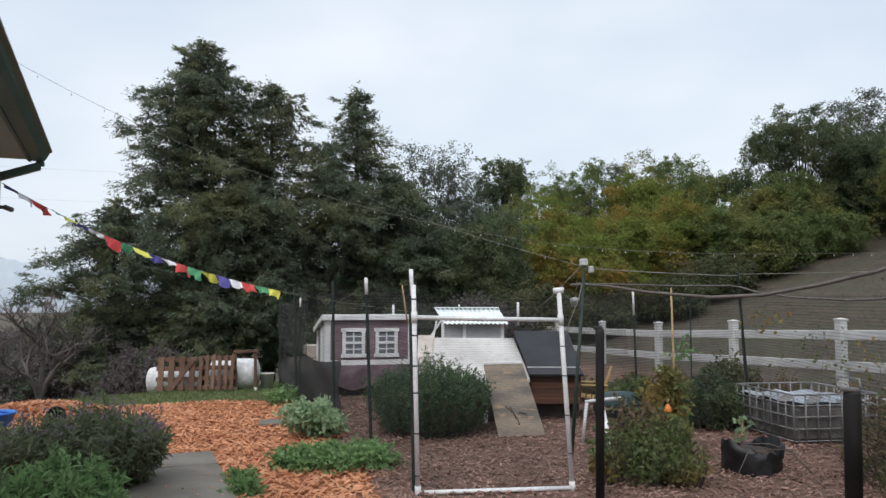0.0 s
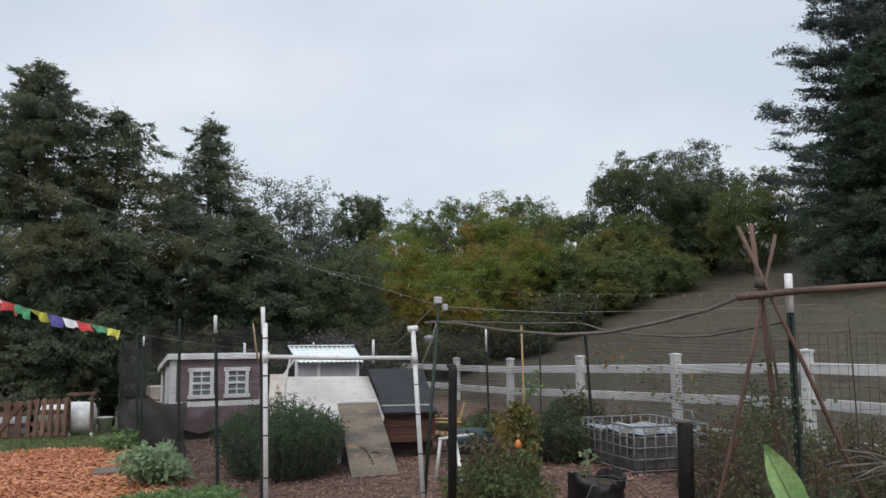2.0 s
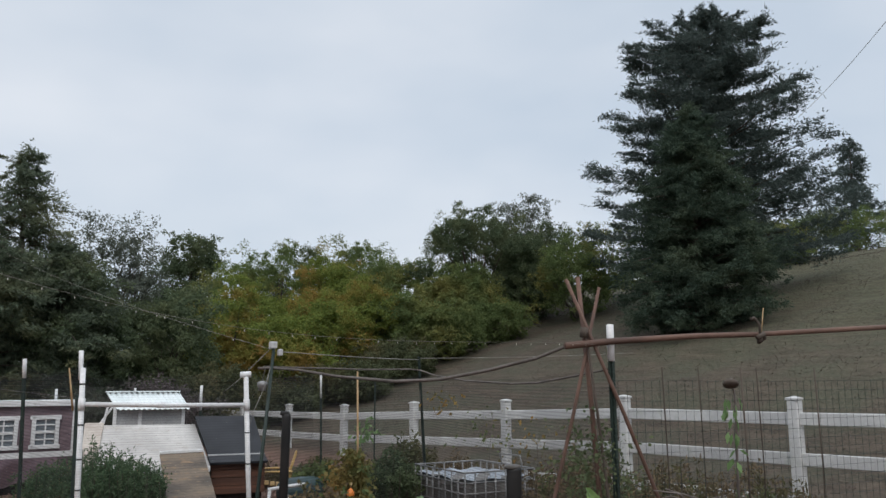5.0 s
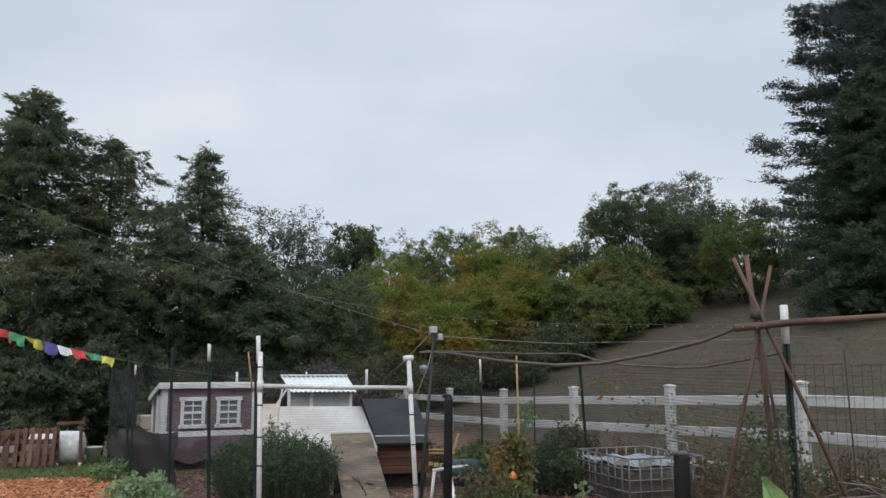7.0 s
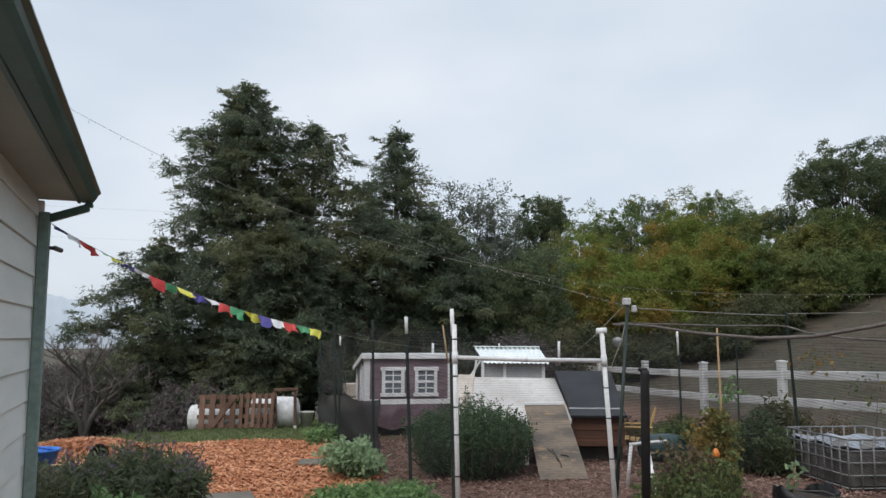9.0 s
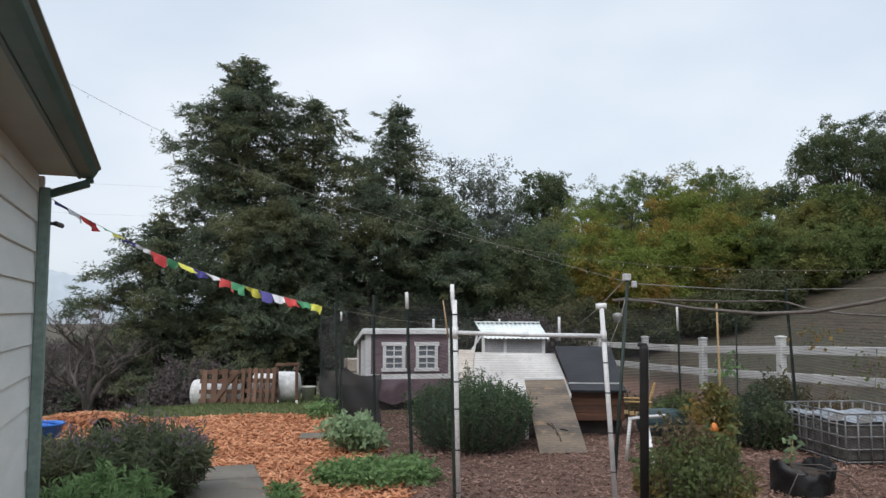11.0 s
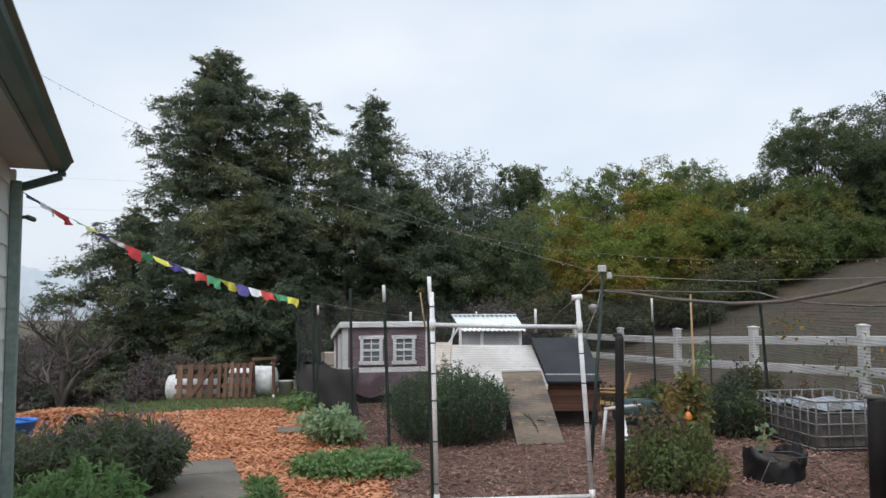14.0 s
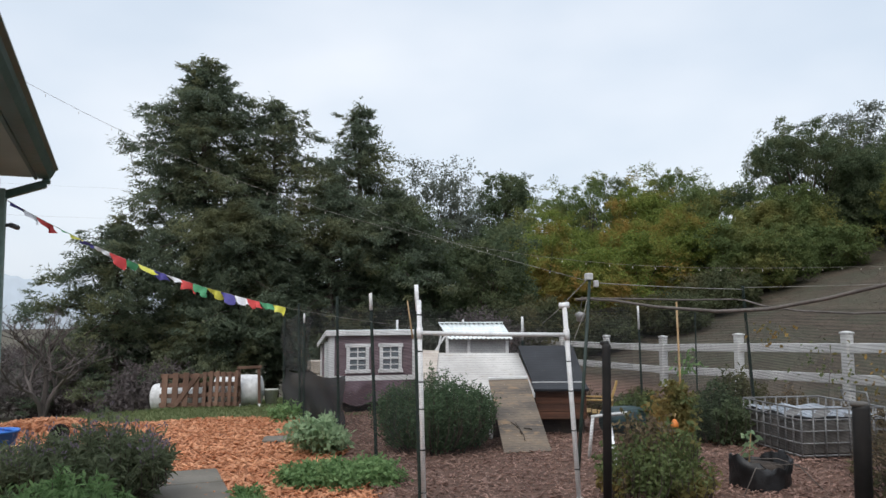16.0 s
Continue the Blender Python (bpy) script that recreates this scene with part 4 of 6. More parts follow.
def lamp_pole():
    t = thing("wire_pole", "leaning green pole with boxes on top and wires", "pole", at=(1.23, 7.8, 0))
    a, b = Vector((1.23, 7.8, -0.05)), Vector((1.46, 8.2, 1.95))
    part("shaft", MB().tube([a, a.lerp(b, 0.5), b], [0.019, 0.018, 0.016], 8), T_GREEN, t)
    part("box", MB().box(b.x - 0.01, b.y, b.z + 0.03, 0.075, 0.06, 0.07, 0.008, rz=10), GREY_PANEL, t, "small grey box")
    part("box", MB().box(b.x + 0.06, b.y - 0.02, b.z - 0.045, 0.05, 0.05, 0.07, 0.008), GREY_PANEL, t, "small grey box")
    part("arm", MB().tube([(1.30, 8.15, 1.745), (1.5, 8.2, 1.75)], 0.014, 6), BRANCH, t)
    la = MB().lathe(pose(1.33, 8.05, 1.52), [(0.0, 0.0), (0.035, 0.005), (0.045, 0.05), (0.05, 0.06), (0.05, 0.085), (0.01, 0.10)], 10)
    part("lantern", la, GALV, t, "small hanging solar lantern")
    part("hanger", MB().tube([(1.33, 8.05, 1.62), (1.37, 8.12, 1.77)], 0.004, 4), CABLE, t)
    part("guy_wire", MB().tube([(1.43, 8.19, 1.95), (1.15, 8.5, 1.62), (1.02, 8.6, 1.5)], 0.004, 4), STRING, t)
    part("tie", MB().tube([(1.42, 8.15, 1.75), (1.36, 8.0, 1.6), (1.24, 7.9, 1.35), (1.2, 7.9, 1.2)], 0.004, 4), STRING, t)


lamp_pole()


def black_post(x, y, top, r, label, cap):
    t = thing("stub_post", label, "post", at=(x, y, 0))
    part("shaft", MB().lathe(pose(x, y, -0.03, 0.6, 0.5), [(r, 0), (r, top - 0.01), (r * 0.92, top + 0.02)], 12), BLACK_POST, t)
    part("cap", MB().lathe(pose(x, y, top - 0.02, 0.6, 0.5), [(r * 1.06, 0), (r * 1.08, 0.02), (r * 0.9, 0.03)], 12), cap, t)


black_post(1.26, 6.5, 1.37, 0.036, "slim black post beside the pipe gate", BLACK_POST)
black_post(3.04, 6.0, 0.93, 0.062, "stout black stub post among weeds", TANK_GREY)


# ---- pipe gate ----
def gate():
    t = thing("pipe_gate", "open gate frame of white plastic pipe", "gate", at=(0.4, 6.7, 0))
    l0, l1 = Vector((-0.205, 6.62, 0)), Vector((-0.245, 6.62, 1.72))
    r0, r1 = Vector((1.085, 6.79, 0.01)), Vector((0.985, 6.79, 1.67))
    part("left_pipe", MB().tube([l0, l1], 0.020, 12), PVC, t)
    part("pipe_extension", MB().tube([l1 + Vector((-0.012, 0.03, -0.09)), l1 + Vector((-0.022, 0.03, 0.13))], 0.017, 10), PVC, t)
    part("right_pipe", MB().tube([r0, r1], 0.020, 12), PVC, t)
    part("tee_cap", MB().tube([r1 + Vector((-0.045, 0, 0)), r1 + Vector((0.04, 0, 0.005))], 0.026, 12), PVC, t)
    part("crossbar", MB().tube([(-0.235, 6.62, 1.45), (0.4, 6.71, 1.432), (1.0, 6.79, 1.425)], 0.018, 10), PVC, t)
    part("bottom_bar", MB().tube([l0 + Vector((0, 0, 0.02)), (0.45, 6.68, 0.025), r0 + Vector((0, 0, 0.01))], 0.020, 10), PVC, t)
    for p, d in (((-0.238, 6.62, 1.45), (0, 0, 1)), ((1.0, 6.79, 1.425), (-0.06, 0, 1)), ((-0.205, 6.62, 0.03), (0, 0, 1)), ((1.083, 6.79, 0.03), (0, 0, 1))):
        p, d = Vector(p), Vector(d).normalized()
        part("fitting", MB().tube([p - d * 0.045, p + d * 0.045], 0.026, 12), PVC, t)
    for z in (0.16, 0.5, 0.83, 1.05, 1.3, 1.6):
        q = l0.lerp(l1, z / 1.72)
        part("tie", MB().tube([q - Vector((0, 0, 0.006)), q + Vector((0, 0, 0.006))], 0.022, 10), TAPE, t)
    for z in (0.3, 0.62, 0.95, 1.2):
        q = r0.lerp(r1, z / 1.67)
        part("tie", MB().tube([q - Vector((0, 0, 0.005)), q + Vector((0, 0, 0.005))], 0.022, 10), TAPE, t)
    part("coupling", MB().tube([(0.3, 6.695, 1.435), (0.36, 6.70, 1.434)], 0.021, 10), PVC, t)


gate()


# ---- netting ----
def net(name, label, pts, z0, z1, material, nv=8):
    mb = MB()
    cols = []
    for (xa, ya), (xb, yb) in zip(pts[:-1], pts[1:]):
        cols += [(xa + (xb - xa) * i / 10, ya + (yb - ya) * i / 10, i / 10) for i in range(10)]
    cols.append((*pts[-1], 1.0))
    n = len(cols)
    vs = []
    for j in range(nv + 1):
        for x, y, s in cols:
            sag = 0.07 * math.sin(math.pi * s) * (j / nv)
            ripple = 0.02 * math.sin(7 * s + j)
            vs.append((x + ripple, y + ripple, z0 + (z1 - z0) * j / nv - sag))
    mb.add(vs, [(j * n + i, j * n + i + 1, (j + 1) * n + i + 1, (j + 1) * n + i) for j in range(nv) for i in range(n - 1)], True)
    return solo(name, mb, material, label, "netting")


net("bird_netting", "fine black bird netting strung between garden posts", [(-0.24, 6.74), (-0.82, 8.9), (-1.44, 10.5), (-2.36, 12.75)], 0.02, 1.75, NET)
net("bird_netting", "fine black bird netting behind the coops", [(-2.4, 15.2), (-0.9, 14.4), (1.22, 13.6), (2.66, 11.6)], 0.8, 1.72, NET)
net("bird_netting", "fine netting strung round the vegetable beds", [(1.40, 8.15), (3.72, 10.0), (3.44, 5.05)], 0.15, 1.7, NET)
net("bird_netting", "fine black netting stretched over the pipe gate", [(-0.26, 6.58), (1.06, 6.74)], 0.03, 1.62, NET_FINE)
net("bird_netting", "fine dark garden netting in front of the white fence", [(2.55, 18.5), (3.6, 18.45), (4.25, 16.2), (4.95, 13.85), (5.62, 11.5), (6.2, 9.25), (6.9, 6.9), (8.2, 2.4)], 0.05, 1.15, NET_FINE, 4)
net("shade_cloth", "black shade cloth tied round the run's foot", [(-2.72, 13.33), (-2.2, 12.66), (-1.46, 11.35)], 0.0, 0.74, SHADE)
net("shade_cloth", "thin black shade cloth on the corner posts", [(-2.75, 13.35), (-2.46, 13.0), (-2.16, 12.62)], 0.7, 1.6, SHADE_THIN)


# ---- coops ----
def window(parent, m, w, h):
    """A white sash window in the plane y = 0 of m, its outside towards -y."""
    fr = MB()
    for x, z, sx, sz in ((-w / 2, 0, 0.055, h + 0.06), (w / 2, 0, 0.055, h + 0.06), (0, h / 2 + 0.002, w + 0.10, 0.06), (0, -h / 2 - 0.002, w + 0.10, 0.06)):
        fr.mbox(m @ pose(x, -0.017, z), sx, 0.035, sz, 0.004)
    wi = part("window", fr, WHITE_PAINT, parent, "white double-hung sash window with small panes")
    bars = MB()
    bars.mbox(m @ pose(0, -0.010, 0.0), w - 0.05, 0.024, 0.04, 0.003)
    bars.mbox(m @ pose(0, -0.008, 0), 0.02, 0.02, h - 0.05, 0.002)
    for z in (h * 0.25, -h * 0.25):
        bars.mbox(m @ pose(0, -0.008, z), w - 0.05, 0.018, 0.018, 0.002)
    part("glazing_bar", bars, WHITE_PAINT, wi)
    for i in (-1, 1):
        for j in range(4):
            pn = MB().mbox(m @ pose(i * (w - 0.05) / 4, 0.0, (j - 1.5) * h * 0.25), (w - 0.05) / 2 - 0.01, 0.006, h * 0.25 - 0.012)
            part("pane", pn, PANE, wi)


def coop():
    t = thing("chicken_coop", "mauve painted chicken coop with white trim and two windows", "chicken coop", at=(-1.2, 13.8, 0))
    rot = 14.0
    M = pose(-1.93, 13.2, 0, rz=rot)                      # the front left corner; x along the front, y to the back
    W, D, H, PITCH = 1.45, 1.45, 1.28, 9.0
    wall = MB()
    back = H - D * math.tan(radians(PITCH))
    wall.add([M @ Vector(p) for p in ((0, 0, 0.5), (W, 0, 0.5), (W, D, 0.5), (0, D, 0.5), (0, 0, H), (W, 0, H), (W, D, back), (0, D, back))],
             [(3, 2, 1, 0), (4, 5, 6, 7), (0, 1, 5, 4), (1, 2, 6, 5), (2, 3, 7, 6), (3, 0, 4, 7)])
    wo = part("wall", wall, MAUVE, t)
    for i in range(6):
        mb = MB().mbox(M @ pose(W / 2, -0.006, 0.57 + i * 0.125, 3), W - 0.1, 0.012, 0.128, 0.002)
        part("board", mb, MAUVE, wo)
    for x in (0.03, W - 0.03):
        part("corner_trim", MB().mbox(M @ pose(x, -0.012, 0.5 + (H - 0.5) / 2), 0.085, 0.03, H - 0.5, 0.004), WHITE_PAINT, t)
    for y in (0.05, D * 0.45, D - 0.05):
        top = H - y * math.tan(radians(PITCH)) - 0.02
        part("corner_trim", MB().mbox(M @ pose(-0.012, y, 0.5 + (top - 0.5) / 2), 0.03, 0.09, top - 0.5, 0.004), WHITE_PAINT, t)
    part("side_door", MB().mbox(M @ pose(-0.008, D * 0.25, 0.84), 0.02, 0.46, 0.58, 0.004), WHITE_PAINT, t)
    part("sill_board", MB().mbox(M @ pose(W / 2, -0.014, 0.54), W + 0.02, 0.03, 0.10, 0.004), WHITE_PAINT, t)
    roof = MB()
    roof.mbox(M @ pose(W / 2, -0.07, H + 0.052, -PITCH) @ pose(0, D / 2 + 0.07, 0), W + 0.14, D + 0.16, 0.03, 0.004)
    ro = part("roof", roof, CORR_BRIGHT, t)
    part("fascia", MB().mbox(M @ pose(W / 2, -0.075, H + 0.015), W + 0.15, 0.022, 0.085, 0.004), WHITE_PAINT, ro)
    part("fascia", MB().mbox(M @ pose(-0.07, -0.07, H + 0.015, -PITCH) @ pose(0, D / 2 + 0.08, 0), 0.022, D + 0.13, 0.085, 0.004), WHITE_PAINT, ro)
    for x in (0.456, 1.008):
        window(t, M @ pose(x, -0.018, 0.875), 0.32, 0.42)
    # near-black block filling the space under the coop
    part("skirt", MB().mbox(M @ pose(W / 2, D / 2, 0.12), W - 0.04, D - 0.04, 0.24), DARK_BOARDS_SHADE, t)
    tp = MB()
    n = 14
    vs = [M @ Vector((W * i / n, -0.03 - 0.03 * math.sin(i * 1.9) * (1 - j / 4) - 0.06 * (1 - j / 4), 0.14 + 0.37 * j / 4 + 0.04 * math.sin(i * 1.1) * (1 - j / 4))) for j in range(5) for i in range(n + 1)]
    tp.add(vs, [(j * (n + 1) + i, j * (n + 1) + i + 1, (j + 1) * (n + 1) + i + 1, (j + 1) * (n + 1) + i) for j in range(4) for i in range(n)], True)
    part("tarp", tp, MAUVE_TARP, t, "faded mauve tarp tacked below the wall")


coop()


def hen_house():
    t = thing("hen_house", "small hen house with a white corrugated roof and grey screens", "chicken coop", at=(0.45, 13, 0))
    part("body", MB().box(0.47, 13.02, 0.50, 0.94, 0.72, 1.0), DARK_BOARDS_SHADE, t)
    for x in (0.0, 0.34, 0.94):
        part("post", MB().box(x, 12.64, 1.08, 0.05, 0.05, 0.42, 0.005), WHITE_PAINT, t)
    part("screen", MB().box(0.17, 12.66, 1.08, 0.29, 0.012, 0.40), GREY_PANEL, t)
    part("screen", MB().box(0.64, 12.66, 1.08, 0.55, 0.012, 0.40), GREY_PANEL, t)
    part("side_screen", MB().box(-0.02, 13.0, 1.08, 0.012, 0.66, 0.40), GREY_PANEL, t)
    part("strut", MB().beam((-0.02, 12.62, 1.28), (-0.34, 12.62, 0.78), 0.03, 0.03, 0.003), WHITE_PAINT, t)
    part("strut", MB().beam((-0.10, 12.60, 1.26), (-0.19, 12.60, 0.78), 0.03, 0.03, 0.003), WHITE_PAINT, t)
    ro = part("roof", sheet((-0.14, 13.45, 1.44), (0.93, 13.45, 1.44), (1.02, 12.5, 1.215), (0.02, 12.5, 1.215), 80, 4, 0.011, 0.076, 0.004), CORR_BRIGHT, t, "pale corrugated roof sheet")
    part("ridge_cap", MB().beam((-0.15, 13.46, 1.455), (0.94, 13.46, 1.455), 0.10, 0.02, 0.004), CORR_BRIGHT, ro)
    part("vent", MB().tube([(0.27, 13.4, 1.44), (0.27, 13.4, 1.51)], 0.015, 8), PVC, ro)


hen_house()


def run_shelter():
    t = thing("run_shelter", "low chicken run under a sloping white corrugated sheet", "chicken run", at=(0.5, 11, 0))
    a, b, c, d = (Vector(p) for p in ((-0.36, 11.6, 1.05), (1.02, 11.6, 1.04), (1.12, 10.4, 0.585), (-0.34, 10.4, 0.59)))
    part("roof_sheet", sheet(d, a, b, c, 110, 6, 0.006, 0.062, 0.004), CORRUGATED, t, "white corrugated plastic sheet, weathered")
    part("edge_board", sheet(a + Vector((0, 0, 0.03)), a.lerp(b, 0.17) + Vector((0, 0, 0.03)), d.lerp(c, 0.11) + Vector((0, 0, 0.03)), d + Vector((0, 0, 0.03)), 2, 2, thick=0.02), TAN_BOARD, t)
    part("end_rail", MB().beam(d + Vector((0, -0.01, -0.03)), c + Vector((0, -0.01, -0.03)), 0.04, 0.06, 0.004), WHITE_PAINT, t)
    part("body", MB().box(0.40, 11.05, 0.28, 1.36, 1.1, 0.56), DARK_BOARDS_SHADE, t)
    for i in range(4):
        part("plank", MB().box(0.40, 10.485, 0.09 + i * 0.13, 1.38, 0.02, 0.12, 0.004), DARK_BOARDS_SHADE, t)
    part("leg", MB().box(0.55, 10.36, 0.29, 0.045, 0.045, 0.56, 0.004), WHITE_PAINT, t)
    part("leg", MB().box(0.17, 10.42, 0.29, 0.045, 0.045, 0.56, 0.004), WHITE_PAINT, t)


run_shelter()


def nest_box():
    t = thing("nest_box", "red stained wooden nest box with a black felt lid", "chicken coop", at=(1.47, 11.1, 0))
    part("lid", sheet((1.02, 11.6, 1.14), (1.81, 11.6, 1.14), (1.85, 10.80, 0.675), (1.14, 10.80, 0.675), 4, 4, thick=0.035), BLACK_BOARD, t, "black felt covered lid, propped open")
    part("inner_lid", sheet((1.13, 10.85, 0.70), (1.84, 10.85, 0.70), (1.85, 10.55, 0.615), (1.13, 10.55, 0.615), 2, 2, thick=0.03), BLACK_BOARD, t)
    part("lid_batten", MB().beam((1.13, 10.79, 0.675), (1.84, 10.79, 0.675), 0.03, 0.035, 0.003), GREY_PANEL, t)
    part("body", MB().box(1.49, 11.12, 0.41, 0.64, 0.86, 0.40), DARK_BOARDS_SHADE, t)
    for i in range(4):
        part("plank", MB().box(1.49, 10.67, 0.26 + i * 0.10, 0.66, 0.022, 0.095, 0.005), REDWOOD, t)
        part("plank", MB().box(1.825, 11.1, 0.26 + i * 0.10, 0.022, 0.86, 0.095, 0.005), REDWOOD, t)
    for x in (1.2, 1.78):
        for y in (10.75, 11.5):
            part("leg", MB().box(x, y, 0.10, 0.06, 0.06, 0.22, 0.004), DARK_BOARDS_SHADE, t)
    # added block: the shade below the box as a near-black solid
    part("plinth", MB().box(1.49, 11.15, 0.1, 0.55, 0.7, 0.2, 0.004), DARK_BOARDS_SHADE, t)


nest_box()


def ramp_board():
    t = thing("chicken_ramp", "weathered plywood ramp leaning on the chicken run", "ramp", at=(0.85, 9.4, 0))
    a, b, c, d = (Vector(p) for p in ((0.52, 10.28, 0.765), (1.02, 10.30, 0.775), (1.20, 9.42, 0.012), (0.64, 9.31, 0.012)))
    part("board", sheet(a, b, c, d, 6, 10, thick=0.022), PLY, t)
    n = Vector((0, -0.6, 0.8)) * 0.004
    part("top_strip", MB().beam(a + Vector((0, 0.0, 0.012)), b + Vector((0, 0.0, 0.012)), 0.03, 0.035, 0.004), WHITE_PAINT, t)
    q = lambda u, v: a.lerp(b, u).lerp(d.lerp(c, u), v) + n
    for u, v, u2, v2 in ((0.4, 0.62, 0.46, 0.78), (0.42, 0.70, 0.30, 0.62), (0.55, 0.70, 0.72, 0.72), (0.46, 0.72, 0.50, 0.86)):
        part("twig", MB().tube([q(u, v) + n, q((u + u2) / 2 + 0.02, (v + v2) / 2) + n * 2, q(u2, v2) + n], 0.006, 5), BARK, t)


ramp_board()

# ---- pallets, barrels and bucket on the lawn ----
def pallet(x, y, w, h, slats, diagonal, lean=-8.0, rz=0.0):
    t = thing("pallet", "reddish brown wooden pallet standing on its edge", "pallet", "pallets on the lawn", at=(x, y, h1(x, y)))
    M = pose(x, y, h1(x, y), 0, 0, rz) @ pose(0, 0, 0, lean)
    for i in range(slats):
        u = (i + 0.5) / slats - 0.5
        part("slat", MB().mbox(M @ pose(u * w, -0.05, h / 2 + 0.01 * (i % 3), 0, (i % 3 - 1) * 0.7), w / slats * 0.55, 0.02, h * (0.97 + 0.02 * (i % 2)), 0.003), PALLET, t)
    for z in (0.06, h * 0.36, h * 0.66, h - 0.05):
        part("stringer", MB().mbox(M @ pose(0, 0, z), w, 0.05, 0.075, 0.004), PALLET, t)
    if diagonal:
        part("brace", MB().beam(M @ Vector((-w * 0.1, -0.075, 0.05)), M @ Vector((w * 0.42, -0.075, h * 0.95)), 0.085, 0.02, 0.003, up=(0, 1, 0)), PALLET, t)


pallet(-4.78, 14.4, 0.74, 0.62, 4, True, rz=2)
pallet(-4.05, 14.35, 0.68, 0.63, 6, False, rz=-2)


def barrel(x0, x1, y, r, label):
    g = h1((x0 + x1) / 2, y)
    t = thing("barrel", label, "barrel", "barrels on the lawn", at=((x0 + x1) / 2, y, g))
    L = x1 - x0
    prof = [(0.001, 0.0), (r * 0.8, 0.0), (r * 0.93, 0.015), (r * 0.97, 0.05), (r, 0.09), (r, L * 0.3), (r * 1.02, L * 0.32), (r, L * 0.34), (r, L * 0.64), (r * 1.02, L * 0.66), (r, L * 0.68), (r, L - 0.09), (r * 0.97, L - 0.05), (r * 0.93, L - 0.015), (r * 0.8, L), (0.001, L)]
    part("shell", MB().lathe(pose(x0, y, g + r * 0.99, 0, 90, 0), prof, 28), WHITE_DRUM, t)
    part("bung", MB().lathe(pose(x0 - 0.012, y + r * 0.4, g + r * 1.3, 0, 90, 0), [(0.03, 0), (0.03, 0.02)], 10), WHITE_DRUM, t)


barrel(-5.42, -4.55, 14.85, 0.25, "scuffed white plastic barrel lying behind pallets")
barrel(-4.25, -3.42, 14.8, 0.28, "scuffed white plastic barrel lying behind pallets")


def barrel_frame():
    t = thing("barrel_rack", "upright wooden frame round a white barrel", "frame", at=(-3.55, 14.45, 0))
    g = h1(-3.5, 14.45)
    for x in (-3.72, -3.36):
        part("upright", MB().beam((x, 14.42, g), (x - 0.03, 14.47, g + 0.70), 0.05, 0.04, 0.004, up=(0, 1, 0)), PALLET, t)
        part("white_foot", MB().box(x, 14.40, g + 0.03, 0.05, 0.05, 0.06, 0.004), WHITE_PAINT, t)
    part("top_rail", MB().beam((-3.77, 14.44, g + 0.69), (-3.33, 14.44, g + 0.71), 0.03, 0.05, 0.004), PALLET, t)


barrel_frame()
bk = thing("bucket", "pale plastic bucket on the lawn", "bucket", at=(-3.26, 14.9, 0))
part("shell", MB().lathe(pose(-3.26, 14.9, h1(-3.26, 14.9)), [(0.10, 0), (0.13, 0.26), (0.14, 0.265), (0.14, 0.28), (0.115, 0.275), (0.09, 0.02)], 16), surf("grey white bucket", (0.4, 0.4, 0.37), (0.5, 0.5, 0.46), 4, 30, 0.5, 0.1), bk)
for k, (x, y, z) in enumerate([(-2.75, 15.2, 0.36), (-2.45, 15.1, 0.36), (-2.5, 15.15, 0.62)]):
    pl = thing("stacked_planter", "pale grey concrete planter block stacked behind netting", "planter", "stacked planters", at=(x, y, 0))
    part("block", MB().box(x, y, z, 0.34 if k < 2 else 0.26, 0.3, 0.24, 0.015, rz=4 * k), TAN_BOARD, pl)
    if k < 2:
        part("support", MB().box(x, y, 0.12, 0.3, 0.28, 0.24, 0.01), DARK_BOARDS_SHADE, pl)


